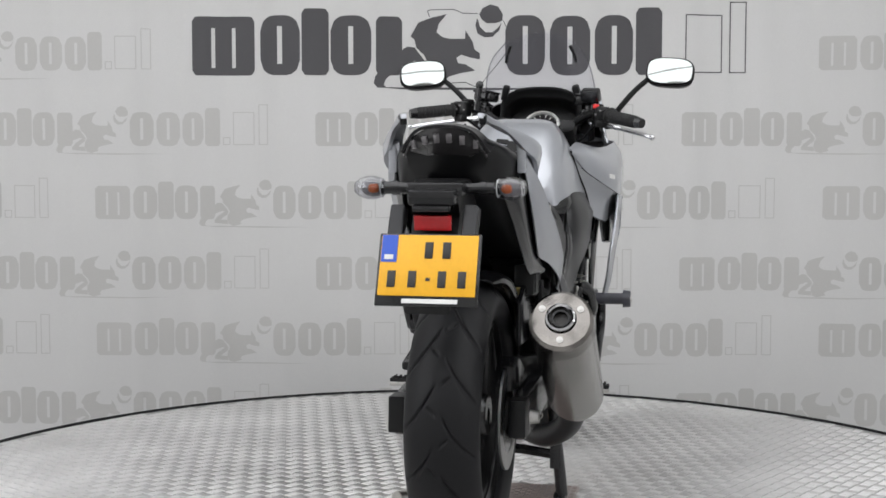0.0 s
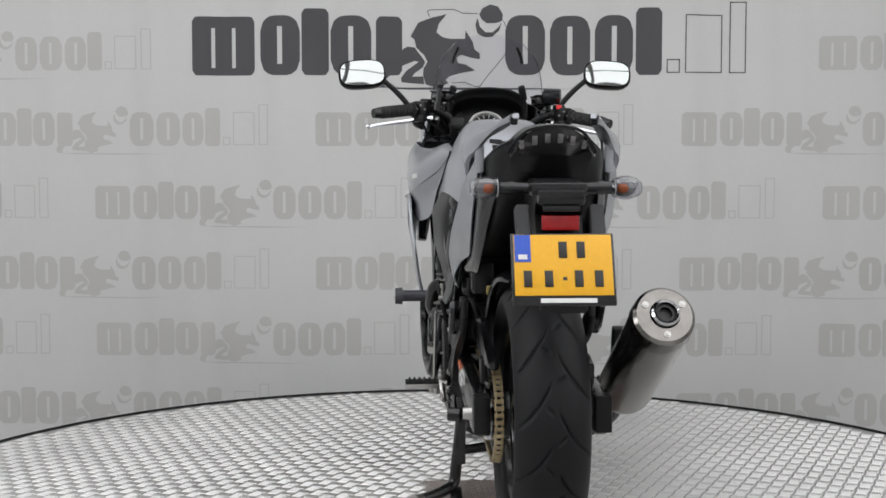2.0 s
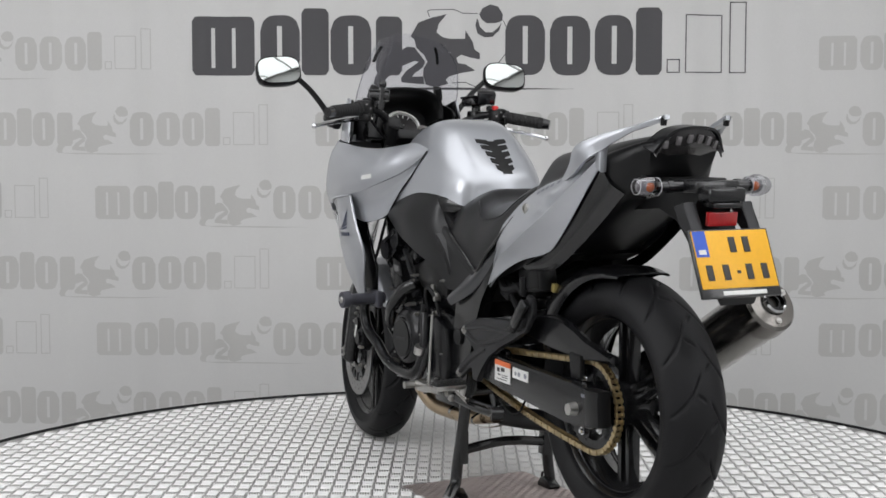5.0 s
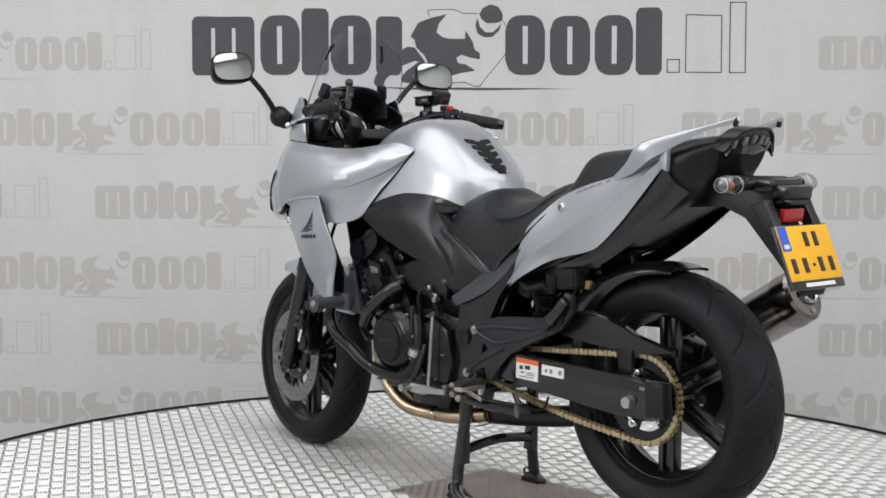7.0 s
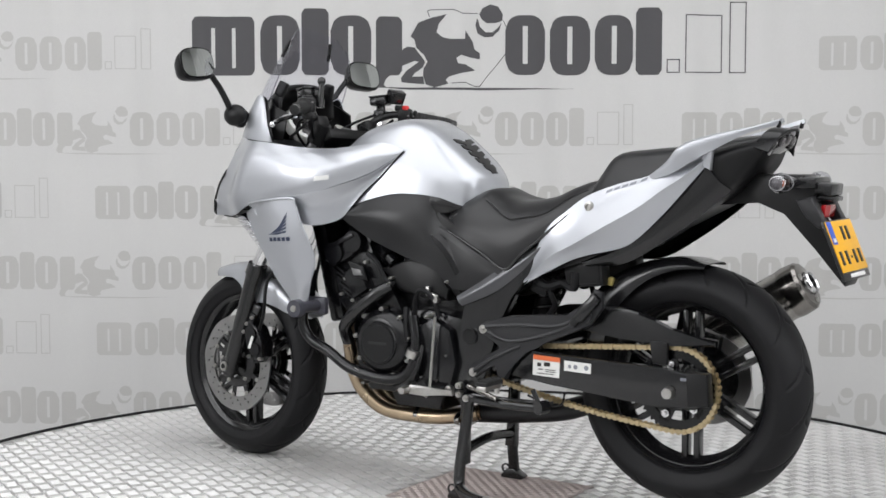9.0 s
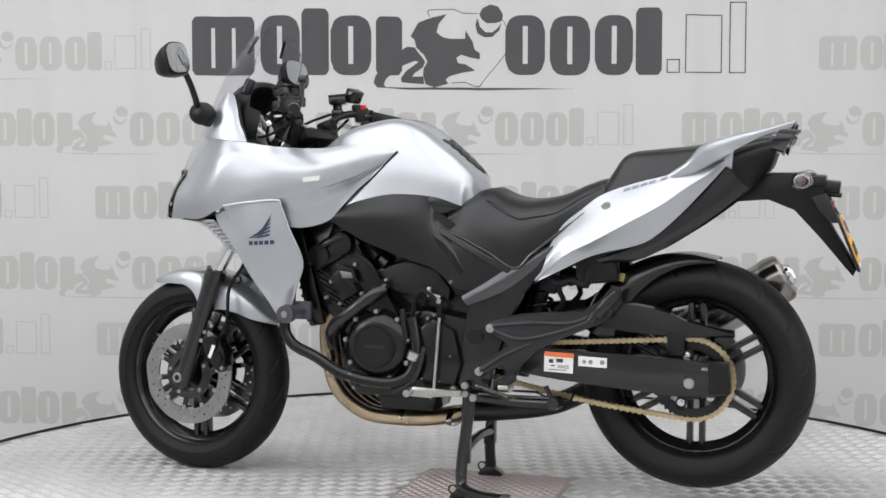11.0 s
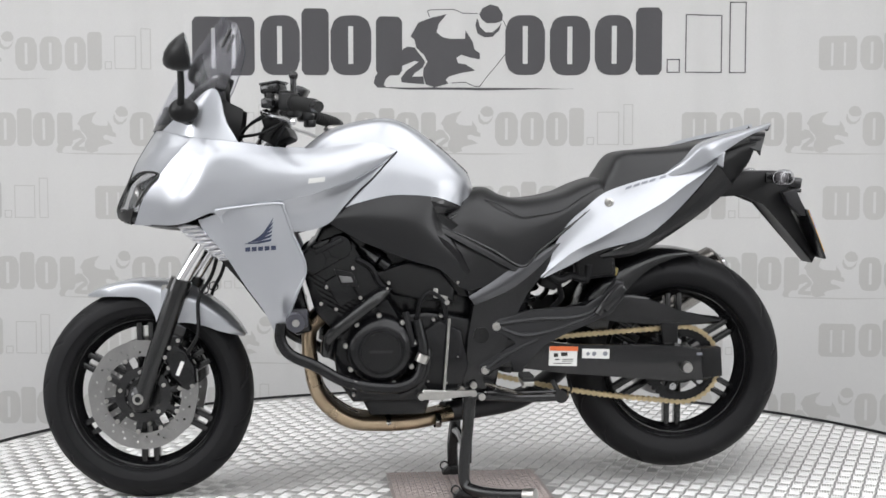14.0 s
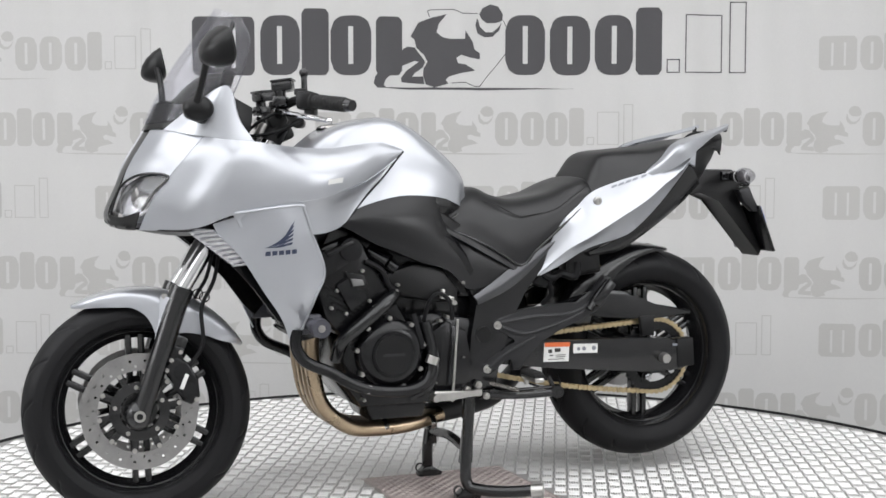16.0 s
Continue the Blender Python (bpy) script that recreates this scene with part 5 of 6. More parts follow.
bm = tube(bmesh.new(), [(-.04, .02, .212), (.08, .07, .215), (.20, .13, .228), (.30, .195, .275), (.385, .230, .345)], 0.030, 16, 5)
part("link_pipe", bm, GREYPANEL, bike, "steel link pipe")
for q in ((-.20, .0), (-.06, .0)):
    bm = bmesh.new()
    lathe(bm, (0, 0, 0), [(0.068, -.008), (0.071, 0), (0.068, .008)], 24, True,
          Matrix.Translation((q[0], 0.0, .20)) @ Matrix.Rotation(radians(90), 4, "Z") @ Matrix.Diagonal((1, 1, 0.36, 1)))
    part("header_clamp", bm, STEEL, bike)
for s in (-1, 1):
    bx = part("fuse_box", box(bmesh.new(), (.365, .105 * s, .645), (0.11, 0.05, 0.085), 0, -6, 0, 0.008), DARK, bike, "black fuse box under the tail")
    part("box_lid", box(bmesh.new(), (.365, .128 * s, .645), (0.095, 0.010, 0.07), 0, -6, 0, 0.004), DARK, bx)
    part("connector", box(bmesh.new(), (.428, .092 * s, .618), (0.014, 0.016, 0.022), 0, 12, 0, 0.003), YELLOWED, bx, "yellowed plastic connector")
    part("head_recess", prism(bmesh.new(), [(-.350, .640), (-.300, .628), (-.285, .590), (-.335, .600)], 0.174 * s, 0.178 * s, 0.0015), DARK, head)
    # small block, lighter grey than the head round it
    part("head_patch", prism(bmesh.new(), [(-.338, .622), (-.305, .618), (-.300, .604), (-.330, .602)], 0.176 * s, 0.181 * s, 0.0015), PATCHGREY, head, "small light grey patch on the head")
    part("cam_bar", prism(bmesh.new(), [(-.405, .690), (-.335, .722), (-.325, .712), (-.398, .678)], 0.168 * s, 0.184 * s, 0.004), ENGINE, head)
# silencer
A, B = Vector((.372, .231, .335)), Vector((.832, .243, .606))
ax = (B - A).normalized()
mm = Matrix.Translation(A) @ ax.to_track_quat("Y", "Z").to_matrix().to_4x4()
L = (B - A).length
bm = lathe(bmesh.new(), (0, 0, 0), [(0.034, 0), (0.045, .03), (0.064, .085), (0.0665, .10), (0.0675, L - .045), (0.062, L - .045), (0.055, .10), (0.034, .02)], 48)
bmesh.ops.transform(bm, matrix=mm, verts=bm.verts[:])
sil = part("silencer", bm, STEEL, bike, "round brushed steel silencer")
bm = lathe(bmesh.new(), (0, 0, 0), [(0.069, L - .055), (0.070, L - .045), (0.067, L - .010), (0.060, L - .002), (0.033, L + .002), (0.033, L - .02), (0.060, L - .05)], 48)
bmesh.ops.transform(bm, matrix=mm, verts=bm.verts[:])
part("end_cap", bm, CAPSTEEL, sil, "steel end cap")
bm = lathe(bmesh.new(), (0, 0, 0), [(0.031, L - .03), (0.031, L + .012), (0.027, L + .016), (0.024, L + .012), (0.024, L - .03)], 32)
bmesh.ops.transform(bm, matrix=mm, verts=bm.verts[:])
part("outlet", bm, CHROME, sil, "bright outlet pipe")
# black plug that fills the outlet pipe
bm = cyl(bmesh.new(), (0, L - .06, 0), (0, L - .006, 0), 0.0245, n=24)
bmesh.ops.transform(bm, matrix=mm, verts=bm.verts[:])
part("outlet_bore", bm, INK, sil, "black plug filling the outlet bore")
bm = lathe(bmesh.new(), (0, 0, 0), [(0.019, L - .004), (0.019, L + .006), (0.015, L + .006), (0.015, L - .004)], 24)
bmesh.ops.transform(bm, matrix=mm, verts=bm.verts[:])
part("inner_pipe", bm, ENGINE, sil)
studs("cap_rivet", [(0.046 * math.cos(radians(-90 + 120 * k)), 0.046 * math.sin(radians(-90 + 120 * k))) for k in range(3)], L - .004, L + .005, 0.0075, BOLT, sil, "", 12, mm)
bm = box(bmesh.new(), (.50, .205, .47), (0.03, 0.03, 0.14), 0, 12, 0, 0.006)
part("silencer_hanger", bm, DARK, bike, "black silencer hanger")

# ---- swingarm, chain, rear brake, mudguard ----
for s in (-1, 1):
    bm = prism(bmesh.new(), [(.04, .455), (.28, .425), (.60, .415), (.70, .405), (.712, .335), (.68, .318), (.58, .318), (.28, .345), (.04, .375)], 0.118 * s, 0.150 * s, 0.008)
    arm = part("swingarm", bm, GLOSSBLACK, bike, "black box-section swingarm")
    bm = cyl(bmesh.new(), (RW[0], .148 * s, RW[2]), (RW[0], .170 * s, RW[2]), 0.0165, 0.0135, n=18)
    part("axle_nut", bm, BOLT, arm, "bright axle nut")
    bm = prism(bmesh.new(), [(.66, .41), (.715, .41), (.72, .33), (.665, .325)], 0.116 * s, 0.154 * s, 0.004)
    part("chain_adjuster", bm, DARK, arm)
    part("adjuster_mark", box(bmesh.new(), (.655, .1515 * s, .393), (0.018, 0.002, 0.007)), GREYDECAL, arm)
tube_bm = bmesh.new()
box(tube_bm, (.19, 0, .40), (0.10, 0.25, 0.08), 0, 0, 0, 0.01)
part("swingarm_bridge", tube_bm, GLOSSBLACK, bike)
lab = part("warning_label", box(bmesh.new(), (.272, -.151, .392), (0.078, 0.003, 0.052), 0, 2, 0), WHITE, bike, "white warning label with an orange band")
part("label_band", box(bmesh.new(), (.274, -.1525, .4135), (0.078, 0.003, 0.012), 0, 2, 0), ORANGE, lab, "orange band")
bm = bmesh.new()
for x, z, w, h in ((.252, .396, .012, .010), (.275, .398, .018, .010), (.256, .384, .012, .003), (.285, .384, .03, .002), (.285, .379, .03, .002), (.27, .373, .05, .002)):
    box(bm, (x, -.1528, z), (w, 0.001, h))
part("label_bars", bm, INK, lab)
lab = part("chain_label", box(bmesh.new(), (.363, -.151, .398), (0.076, 0.003, 0.026), 0, 2, 0), WHITE, bike, "small white chain label")
bm = bmesh.new()
for x, w in ((.341, .010), (.358, .012), (.389, .013)):
    cyl(bm, (x, -.1524, .398), (x, -.1532, .398), w / 2, n=16)
part("label_marks", bm, GREYDECAL, lab)
# rear sprocket with teeth, lightened
yc = -.098
bm = bmesh.new()
n = 43
outer, inner = [], []
for k in range(n * 4):
    a = 2 * math.pi * k / (n * 4)
    r = (0.103, 0.108, 0.108, 0.103)[k % 4]
    outer.append((r * math.cos(a), r * math.sin(a)))
    inner.append((0.078 * math.cos(a), 0.078 * math.sin(a)))
va = [[bm.verts.new((RW[0] + x, y, RW[2] + z)) for x, z in ring] for ring in (outer, inner) for y in (yc - .004, yc + .004)]
N = n * 4
for p, q in ((0, 1), (2, 3), (0, 2), (1, 3)):
    for k in range(N):
        bm.faces.new((va[p][k], va[p][(k + 1) % N], va[q][(k + 1) % N], va[q][k]))
for k in range(5):
    a = radians(72 * k + 30)
    box(bm, (RW[0] + .06 * math.cos(a), yc, RW[2] + .06 * math.sin(a)), (0.06, 0.008, 0.03), ry=-math.degrees(a), bevel=0.002)
lathe(bm, (RW[0], yc, RW[2]), [(0.02, -.01), (0.052, -.01), (0.06, 0.03), (0.02, 0.03)], 32)
spr = part("rear_sprocket", bm, ENGINE, bike, "dark rear sprocket")
studs("sprocket_nut", [(RW[0] + .066 * math.cos(radians(72 * k + 30)), RW[2] + .066 * math.sin(radians(72 * k + 30))) for k in range(5)], yc, yc - .022, 0.0105, CHROME, spr, "bright sprocket nut", 6)
# chain: links along the loop of two circles
c1, r1, c2, r2 = Vector((RW[0], 0, RW[2])), 0.106, Vector((.055, 0, .385)), 0.040
d = c1 - c2
dist, base = d.length, math.atan2(d.z, d.x)
tilt = math.asin((r1 - r2) / dist)
loop = []
for top, sgn in ((True, 1), (False, -1)):
    a = base + sgn * (math.pi / 2 + tilt)
    p, q = c1 + Vector((math.cos(a), 0, math.sin(a))) * r1, c2 + Vector((math.cos(a), 0, math.sin(a))) * r2
    seg = [p.lerp(q, i / 40) + Vector((0, 0, -.012 * math.sin(math.pi * i / 40) * (0 if top else 1))) for i in range(41)]
    loop.append(seg)
a0, a1 = base - (math.pi / 2 + tilt), base + (math.pi / 2 + tilt)
arc1 = [c1 + Vector((math.cos(a0 + (a1 - a0) * i / 30), 0, math.sin(a0 + (a1 - a0) * i / 30))) * r1 for i in range(1, 30)]
arc2 = [c2 + Vector((math.cos(a), 0, math.sin(a))) * r2 for a in (a1 + (2 * math.pi - (a1 - a0)) * i / 12 for i in range(1, 12))]
path = loop[0] + arc2 + loop[1][::-1] + arc1
path.append(path[0])
cum = [0.0]
for p, q in zip(path, path[1:]):
    cum.append(cum[-1] + (q - p).length)
nl = int(cum[-1] / 0.0159) // 2 * 2


def along(u):
    u %= cum[-1]
    i = max(k for k in range(len(cum)) if cum[k] <= u)
    i = min(i, len(path) - 2)
    return path[i].lerp(path[i + 1], (u - cum[i]) / max(1e-9, cum[i + 1] - cum[i]))


bm = bmesh.new()
for k in range(nl):
    p, q = along(cum[-1] * k / nl), along(cum[-1] * (k + 1) / nl)
    m = (p + q) / 2
    ang = math.degrees(math.atan2(q.z - p.z, q.x - p.x))
    o = 0.0085 if k % 2 else 0.0062
    for sg in (-1, 1):
        box(bm, (m.x, yc + o * sg, m.z), (0.0125, 0.002, 0.0085), ry=-ang)
        for e in (p, q):
            box(bm, (e.x, yc + o * sg, e.z), (0.0085, 0.0021, 0.0135), ry=-ang)
    box(bm, (p.x, yc, p.z), (0.0085, 0.021, 0.0085), ry=45 - ang)
part("drive_chain", bm, CHAIN, bike, "gold-coloured drive chain", 30)
bm = bmesh.new()
tube(bm, [(.20, -.12, .305), (.26, -.125, .285), (.30, -.12, .29), (.30, -.10, .32)], 0.003, 6, 4)
part("loose_wire", bm, RUBBER, bike)
# hugger: arch, flank and chain guard
rows = []
for k in range(8):
    a = radians(158 - 78 * k / 7)
    r = (0.325, 0.335, 0.340, 0.338, 0.333, 0.327, 0.321, 0.315)[k]
    w = (0.085, 0.094, 0.098, 0.098, 0.096, 0.092, 0.086, 0.070)[k]
    f = (1.3, 1.25, 1.15, 1.0, 0.75, 0.5, 0.28, 0.1)[k]
    rows.append([(RW[0] + (r - dd * f) * math.cos(a), y * w, RW[2] + (r - dd * f) * math.sin(a)) for y, dd in ((-1, 0.075), (-0.98, 0.04), (-0.72, 0.008), (0, 0), (0.72, 0.008), (0.98, 0.04), (1, 0.075))])
hug = part("rear_hugger", loft(bmesh.new(), rows, 4, 4, -0.003), GLOSSBLACK, bike, "glossy black rear hugger mudguard")
bm = prism(bmesh.new(), [(.29, .525), (.38, .548), (.47, .558), (.52, .548), (.555, .522), (.60, .503), (.725, .49), (.725, .472), (.60, .468), (.45, .478), (.30, .495)], -0.122, -0.098, 0.008)
part("hugger_flank", bm, GLOSSBLACK, hug, "black hugger flank and chain guard")
bm = prism(bmesh.new(), [(.55, .478), (.60, .476), (.60, .42), (.56, .42)], -0.128, -0.112, 0.004)
part("guard_stay", bm, DARK, hug)
bm = prism(bmesh.new(), [(.29, .535), (.34, .56), (.385, .615), (.43, .635), (.50, .60), (.50, .50), (.30, .495)], 0.098, 0.112, 0.006)
part("hugger_flank", bm, GLOSSBLACK, hug)
bm = lathe(bmesh.new(), (RW[0], 0.096, RW[2]), [(0.082, 0), (0.120, 0), (0.120, 0.005), (0.082, 0.005)], 60)
rd = part("rear_brake_disc", bm, DISC, bike, "steel rear brake disc")
bm = lathe(bmesh.new(), (RW[0], 0.092, RW[2]), [(0.045, 0), (0.085, 0.004), (0.085, 0.008), (0.045, 0.008)], 36)
part("disc_carrier", bm, GLOSSBLACK, rd)
bm = prism(bmesh.new(), [(.53, .46), (.60, .49), (.66, .475), (.65, .42), (.56, .42)], 0.075, 0.125, 0.01)
part("rear_caliper", bm, ENGINE, bike, "black rear brake caliper")

# ---- tail, lights, plate ----
for s in (-1, 1):
    bm = loft(bmesh.new(), [flip(r, s) for r in [[(.552, .135, .892), (.556, .150, .890), (.565, .153, .880)], [(.60, .140, .925), (.606, .164, .922), (.628, .166, .90)], [(.64, .138, .968), (.650, .176, .962), (.685, .170, .932)],
                                                 [(.70, .122, .990), (.712, .157, .985), (.724, .152, .955)], [(.79, .095, 1.010), (.795, .122, 1.006), (.797, .122, .994)], [(.868, .075, 1.030), (.866, .092, 1.027), (.858, .092, 1.012)]]], 5, 4, 0.010)
    part("grab_rail", bm, SILVER, bike, "silver painted grab rail")
    bm = prism(bmesh.new(), [(.69, .975), (.72, .965), (.715, .905), (.695, .915)], 0.132 * s, 0.152 * s, 0.004)
    part("rail_foot", bm, SILVER, bike)
    part("rail_tip", box(bmesh.new(), (.860, .083 * s, 1.015), (0.008, 0.014, 0.018), 0, 15, 0, 0.003), DARK, bike)
    bm = loft(bmesh.new(), [flip(r, s) for r in [[(.37, .150, .668), (.38, .144, .660), (.39, .130, .656)], [(.45, .142, .694), (.465, .138, .680), (.485, .126, .670)],
                                                 [(.54, .143, .745), (.56, .139, .730), (.59, .124, .730)], [(.635, .143, .832), (.655, .139, .802), (.685, .120, .797)],
                                                 [(.705, .139, .914), (.73, .134, .880), (.755, .112, .857)]]], 5, 4, 0.004)
    part("tail_under_panel", bm, GLOSSBLACK, bike, "gloss black panel below the tail")
    # indicators
    bm = bmesh.new()
    cyl(bm, (.893, .03 * s, .877), (.89, .125 * s, .877), 0.0115, 0.0135, n=14)
    cyl(bm, (.89, .085 * s, .877), (.89, .098 * s, .877), 0.015, n=14)
    stalk = part("indicator_stalk", bm, GLOSSBLACK, bike, "black indicator stalk")
    prof = [(0.012, .112), (0.021, .120), (0.0265, .138), (0.0265, .152), (0.021, .168), (0.013, .178), (0.0005, .179)]
    bm = lathe(bmesh.new(), (0, 0, 0), [(r, y * s) for r, y in prof], 12, False)
    bmesh.ops.transform(bm, matrix=Matrix.Translation((.888, 0, .877)) @ Matrix.Diagonal((1.05, 1, 0.92, 1)), verts=bm.verts[:])
    lens = part("indicator_lens", bm, PALELENS, stalk, "clear faceted indicator lens", 10)
    bm = ball(bmesh.new(), (.880, .144 * s, .877), 0.019, 0.8, 1.35, 1.0, 10)
    part("indicator_reflector", bm, LENSCELL, stalk, sharp=10)
    for y, r in ((.121 * s, .0205), (.172 * s, .0170)):
        rib = lathe(bmesh.new(), (0, 0, 0), [(r, y - .0012), (r + .0016, y), (r, y + .0012)], 16)
        bmesh.ops.transform(rib, matrix=Matrix.Translation((.888, 0, .877)) @ Matrix.Diagonal((1.05, 1, 0.92, 1)), verts=rib.verts[:])
        part("lens_ring", rib, RIB, stalk)
    part("indicator_bulb", ball(bmesh.new(), (.8885, .140 * s, .876), 0.0115, 0.75, 1.25, 0.95), AMBER, stalk, "amber bulb")
    bm = prism(bmesh.new(), [(.905, .835), (.945, .845), (.965, .80), (.985, .77), (.96, .77), (.925, .80)], 0.060 * s, 0.090 * s, 0.005)
    part("plate_bracket", bm, GREYPANEL, bike)
bm = bmesh.new()
cols = []
for k in range(9):
    f = -1 + k / 4
    cols.append([(.868 - .03 * f * f, .086 * f, 1.0 - .05 * f ** 4 - .012 * f * f), (.852 - .03 * f * f, .088 * f, .972 - .02 * f * f), (.826 - .03 * f * f, .084 * f, .945 - .012 * f * f)])
tl = part("tail_light", loft(bmesh.new(), cols, 3, 4, 0.004), SMOKE, bike, "smoked tail light lens with pale cells")
for k in range(6):
    f = (k - 2.5) / 3.2
    part("light_cell", box(bmesh.new(), (.861 - .03 * f * f, .084 * f, .979 - .02 * f * f), (0.008, 0.012, 0.020), 0, 28, 20 * f, 0.002), LENSCELL, tl, "pale lens cell")
part("tail_brow", loft(bmesh.new(), [[(.80, -.10, .962), (.82, -.06, 1.0), (.825, 0, 1.01), (.82, .06, 1.0), (.80, .10, .962)], [(.838, -.095, .95), (.862, -.06, .995), (.876, 0, 1.006), (.862, .06, .995), (.838, .095, .95)]], 3, 5, 0.006),
     COVER, bike, "satin black brow over the tail light")
bm = bmesh.new()
prism(bm, [(.60, .80), (.72, .868), (.80, .895), (.91, .895), (.945, .87), (.94, .845), (.915, .825), (1.022, .652), (1.012, .632), (.868, .805), (.80, .832), (.70, .825)], -0.048, 0.048, 0.006)
part("plate_hanger", bm, DARK, bike, "black plastic number plate hanger")
bm = bmesh.new()
box(bm, (.905, 0, .876), (0.075, 0.115, 0.028), 0, 0, 0, 0.005)
box(bm, (.950, 0, .862), (0.055, 0.095, 0.030), 0, 6, 0, 0.005)
box(bm, (.958, 0, .840), (0.045, 0.075, 0.012), 0, 6, 0, 0.003)
part("plate_light", bm, GLOSSBLACK, bike, "black number plate light housing")
part("rear_reflector", box(bmesh.new(), (.955, 0, .809), (0.012, 0.076, 0.030), 0, 8, 0, 0.002), RED, bike, "red rear reflector")
pm = pose(1.000, 0, .718) @ Matrix.Rotation(radians(-22), 4, "Y")


def on_plate(name, c, s, mat, parent, label="", bevel=0.0):
    bm = box(bmesh.new(), c, s, bevel=bevel)
    bmesh.ops.transform(bm, matrix=pm, verts=bm.verts[:])
    return part(name, bm, mat, parent, label)


holder = on_plate("number_plate", (0, 0, 0), (0.008, 0.207, 0.150), GLOSSBLACK, bike, "yellow number plate in a black holder", 0.003)
on_plate("plate_sheet", (0.0045, 0, 0.008), (0.004, 0.196, 0.126), PLATE_Y, holder, "yellow embossed plate", 0.001)
on_plate("country_strip", (0.0068, -0.0805, 0.042), (0.002, 0.032, 0.056), PLATE_B, holder, "blue country strip")
on_plate("code_bar", (0.0082, -0.0805, 0.024), (0.001, 0.018, 0.010), WHITE, holder)
for y, z in ((0.000, 0.036), (0.036, 0.036), (-0.072, -0.024), (-0.030, -0.024), (0.030, -0.024), (0.070, -0.024)):
    on_plate("character_bar", (0.0072, y, z + 0.003), (0.0025, 0.0165, 0.034), INK, holder, "", 0.001)
on_plate("dash_bar", (0.0072, 0.002, -0.021), (0.0025, 0.008, 0.006), INK, holder)
on_plate("holder_bar", (0.0045, 0.008, -0.065), (0.001, 0.112, 0.009), WHITE, holder)

# ---- small things on the bodywork ----
for s in (-1, 1):
    k2 = 0 if s < 0 else 1
    y = abs(side_hit(tails[k2], .395, .812, s))
    bolt = lathe(bmesh.new(), (.395, y * s, .812), [(0.0005, .002 * s), (0.006, .002 * s), (0.0065, .006 * s), (0.0125, .004 * s), (0.0125, -.006 * s), (0.0005, -.006 * s)], 20, False)
    part("seat_bolt", bolt, BOLT, bike, "bright seat panel bolt")
    for x in (.440, .462, .484, .506, .535):
        z = .846 + (x - .44) * .30
        decal("model_mark", [(x, z), (x + .017, z + .0055), (x + .019, z + .0125), (x + .002, z + .007)], tails[k2], s, GREYDECAL)
    for k in range(6):
        x0, z0, x1, z1 = -.580 + .0085 * k, .712 + .0035 * k, -.514 + .001 * k, .720 + .0108 * k
        xm, zm = (x0 + x1) / 2, (z0 + z1) / 2 - .003
        decal("wing_mark", [(x0, z0), (xm + .002, zm), (x1, z1), (x1 + .002, z1 + .0062), (xm - .002, zm + .0048), (x0 - .001, z0 + .0014)],
              lower[k2], s, DECAL, "dark blue wing decal")
    for k in range(5):
        x = -.580 + .0165 * k
        decal("maker_bar", [(x, .692 + .001 * k), (x + .0125, .693 + .001 * k), (x + .0125, .704 + .001 * k), (x, .703 + .001 * k)], lower[k2], s, DECAL)
    decal("badge_bar", [(-.418, .867), (-.375, .872), (-.373, .885), (-.416, .880)], fairing[k2], s, WHITE, "pale system decal")
tank_tree = BVHTree.FromPolygons([v.co for v in tank.data.vertices], [p.vertices for p in tank.data.polygons])


def on_tank(x, y):
    return tank_tree.ray_cast(Vector((x, y, 2)), Vector((0, 0, -1)))[0] + Vector((0.0015, 0, 0.002))


def pad_piece(name, rows, parent):
    bm = loft(bmesh.new(), [[on_tank(x, y) for x, y in r] for r in rows], 1, 1, 0.003)
    return part(name, bm, DARK, parent, "ribbed black tank pad" if parent is bike else "")


pad = pad_piece("tank_pad", [[(-.075 + .0125 * k, y) for y in (-.014, -.007, 0, .007, .014)] for k in range(9)], bike)
for k in range(5):
    x = -.080 + .021 * k
    w = (0.046, 0.040, 0.036, 0.032, 0.026)[k]
    for s in (-1, 1):
        pad_piece("pad_rib", [[(x + d + e * q, (.012 + (w - .012) * q) * s) for q in (0, .33, .67, 1)] for d, e in ((0, -.004), (.008, -.006), (.016, -.008))], pad)
bm = lathe(bmesh.new(), (0, 0, 0), [(0.0005, 0.0), (0.03, 0.0), (0.036, -.004), (0.038, -.010), (0.0005, -.010)], 32, False)
bmesh.ops.transform(bm, matrix=pose(-.335, 0, 1.018) @ Matrix.Rotation(radians(82), 4, "X"), verts=bm.verts[:])
part("fuel_cap", bm, STEEL, bike, "brushed fuel filler cap")

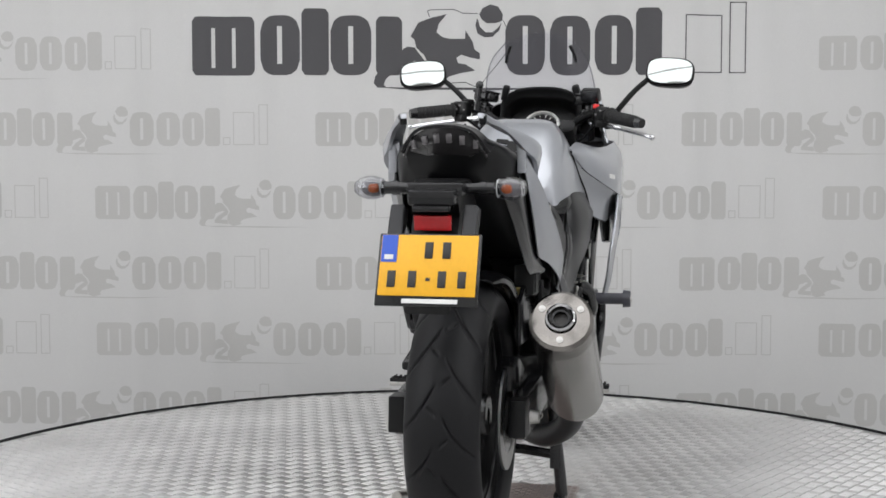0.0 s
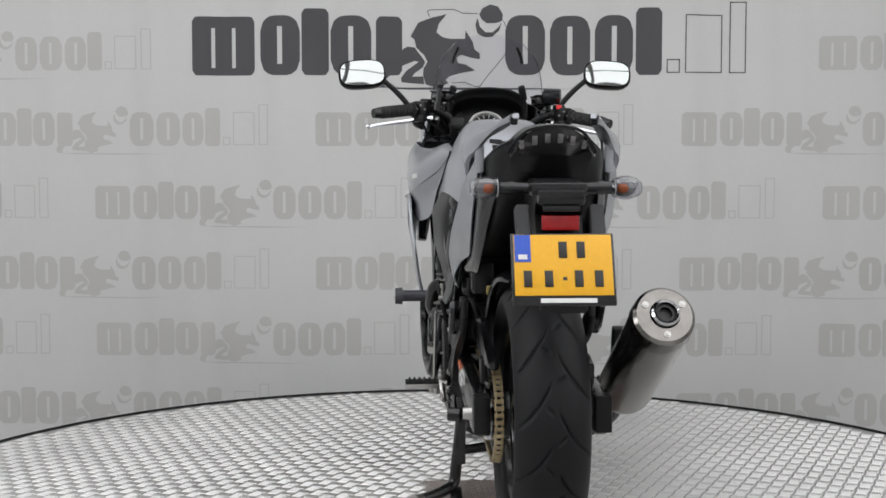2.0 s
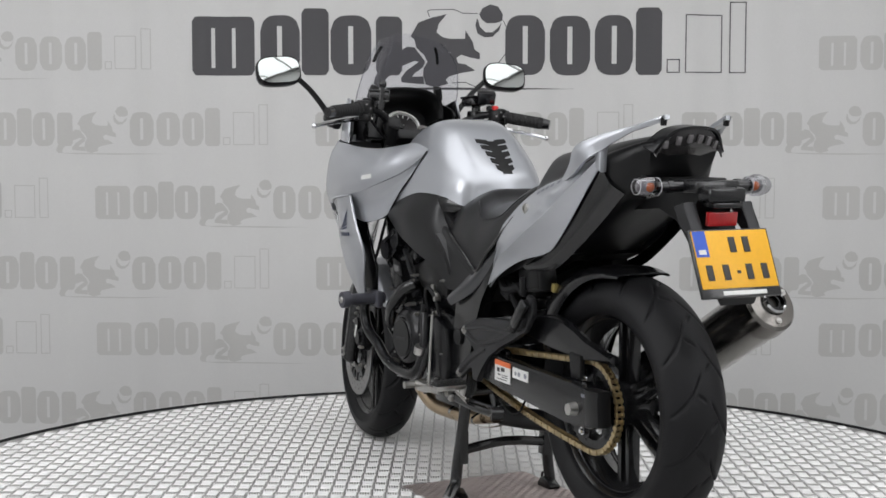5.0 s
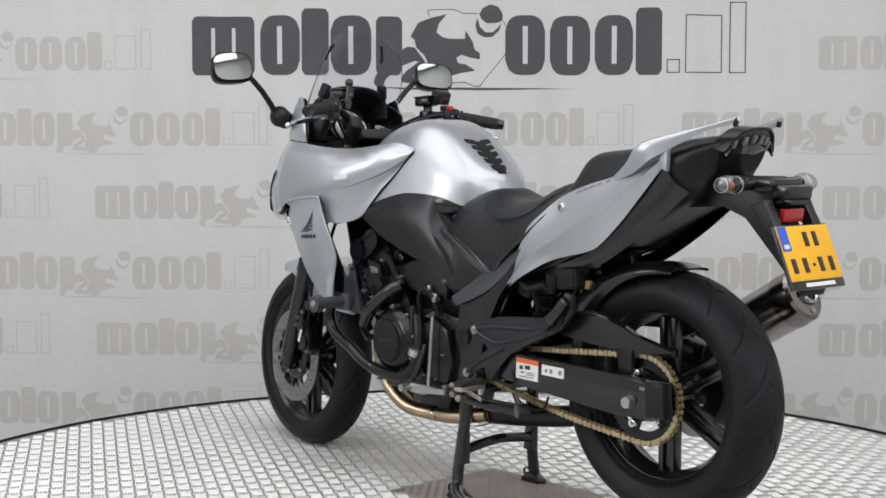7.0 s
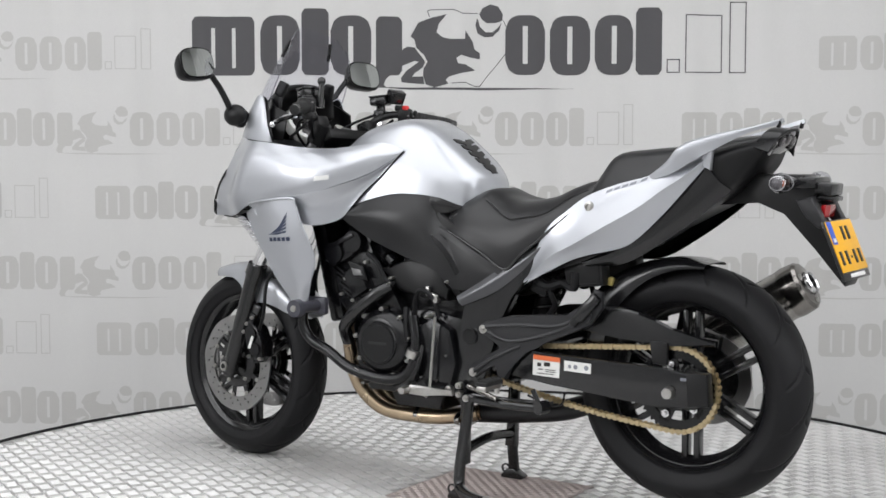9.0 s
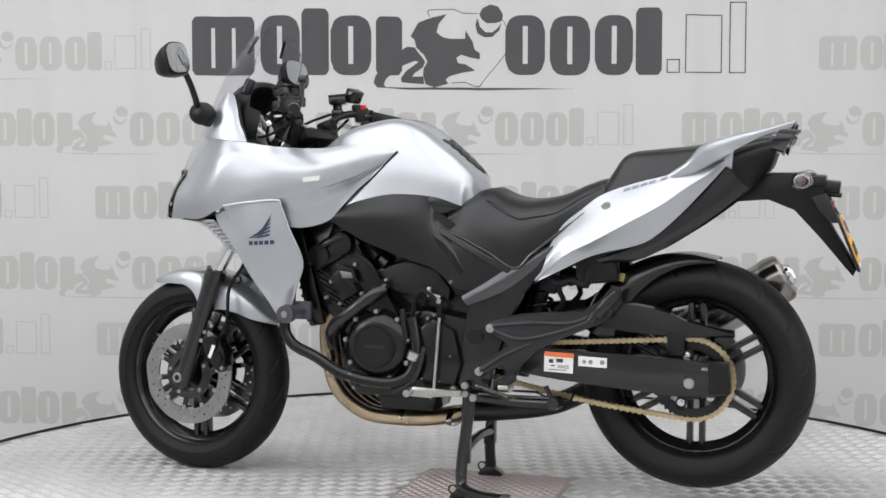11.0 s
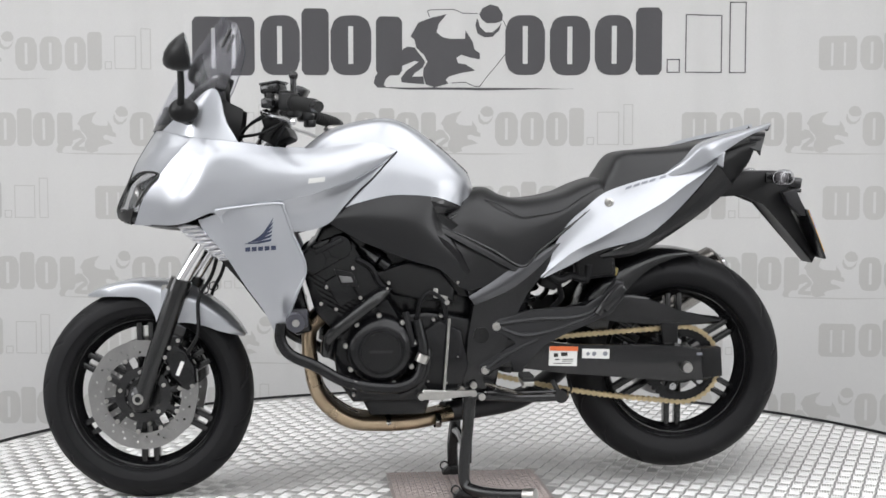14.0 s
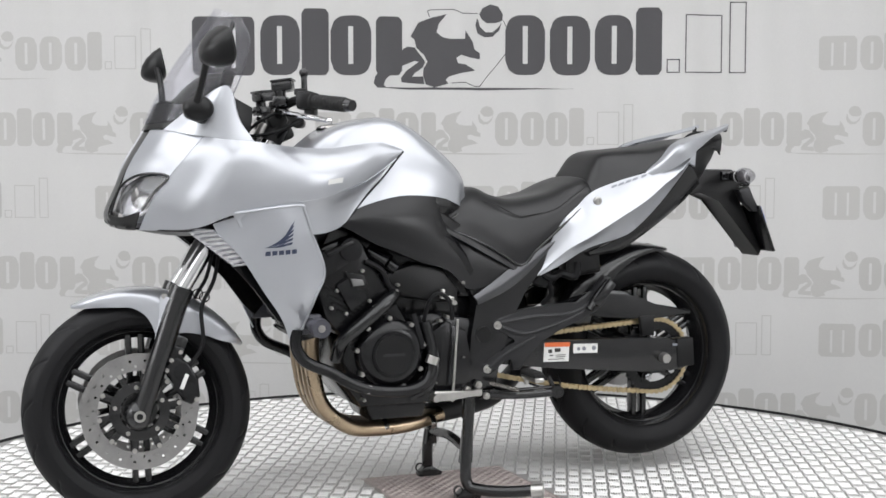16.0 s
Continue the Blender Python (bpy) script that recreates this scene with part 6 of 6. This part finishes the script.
# ---- centre stand ----
bm = bmesh.new()
tube(bm, [(.022, -.125, .30), (.015, -.13, .22), (.002, -.142, .10), (.004, -.150, .045), (.03, -.175, .032), (.09, -.215, .030), (.172, -.262, .038)], 0.0160, 12, 4)
tube(bm, [(.022, .125, .30), (.015, .13, .22), (.002, .142, .10), (.004, .150, .024)], 0.0160, 12, 4)
tube(bm, [(.008, -.138, .135), (.010, 0, .150), (.008, .138, .135)], 0.0135, 10, 3)
for s in (-1, 1):
    prism(bm, [(-.012, .10), (.022, .10), (.024, .19), (-.002, .19)], .118 * s, .146 * s, 0.004)
for s in (-1, 1):
    prism(bm, [(-.028, .0), (.035, .0), (.045, .012), (.012, .032), (-.012, .03), (-.03, .012)], .128 * s, .160 * s, 0.003)
    lathe(bm, (-.022, .146 * s, .028), [(0.010, -.003), (0.014, -.003), (0.014, .003), (0.010, .003)], 16)
    box(bm, (.015, .128 * s, .255), (0.032, 0.022, 0.075), 0, 4, 0, 0.006)
cyl(bm, (.022, -.165, .30), (.022, .165, .30), 0.014, n=14)
stand = part("centre_stand", bm, GLOSSBLACK, bike, "black tubular centre stand")
part("stand_foot", tube(bmesh.new(), [(.150, -.249, .034), (.178, -.266, .037)], 0.0195, 12, 1), BOLT, stand, "worn bare stand pedal tip")
bm = bmesh.new()
tube(bm, [(.03, -.172, .292), (.15, -.17, .282), (.265, -.165, .282)], 0.0105, 10, 2)
tube(bm, [(.06, -.172, .30), (.15, -.17, .298), (.25, -.165, .298)], 0.005, 8, 2)
cyl(bm, (.262, -.18, .286), (.272, -.15, .286), 0.018, n=14)
tube(bm, [(.24, -.165, .33), (.25, -.165, .31), (.262, -.165, .285)], 0.007, 8, 2)
part("stand_bar", bm, GLOSSBLACK, bike, "black stand lifting bar")
bm = bmesh.new()
for k in range(22):
    x = .055 + .0040 * k
    lathe(bm, (0, 0, 0), [(0.0055, -.0016), (0.0075, 0), (0.0055, .0016)], 10, True, Matrix.Translation((x, -.185, .325 - .0012 * k)) @ Matrix.Rotation(radians(90), 4, "Z"))
part("stand_spring", bm, STEEL, stand, "coiled steel stand spring")
studs("stand_bolt", [(.022, .322), (.022, .30), (-.01, .31), (.045, .29)], -.17, -.192, 0.0095, BOLT, stand, "", 12)


# ---- what turns ----
def motions():
    rows, deck = [], []
    for t, a in ((0, -100.99), (1, -93.36), (2, -85.75), (3, -78.13), (4, -70.51), (5, -62.89), (6, -55.25), (7, -47.60), (8, -39.92), (9, -32.22), (10, -24.49),
                 (11, -16.72), (12, -8.91), (13, -1.05), (14, 6.86), (15, 14.83), (16, 22.85)):
        turn = pose(0, 0, 0, 0, 0, a)
        deck.append((t, turn))
        rows.append((t, turn @ pose(0.0025, 0.1265, 0.0)))
    walk(table, deck)
    walk(bike, rows)


motions()
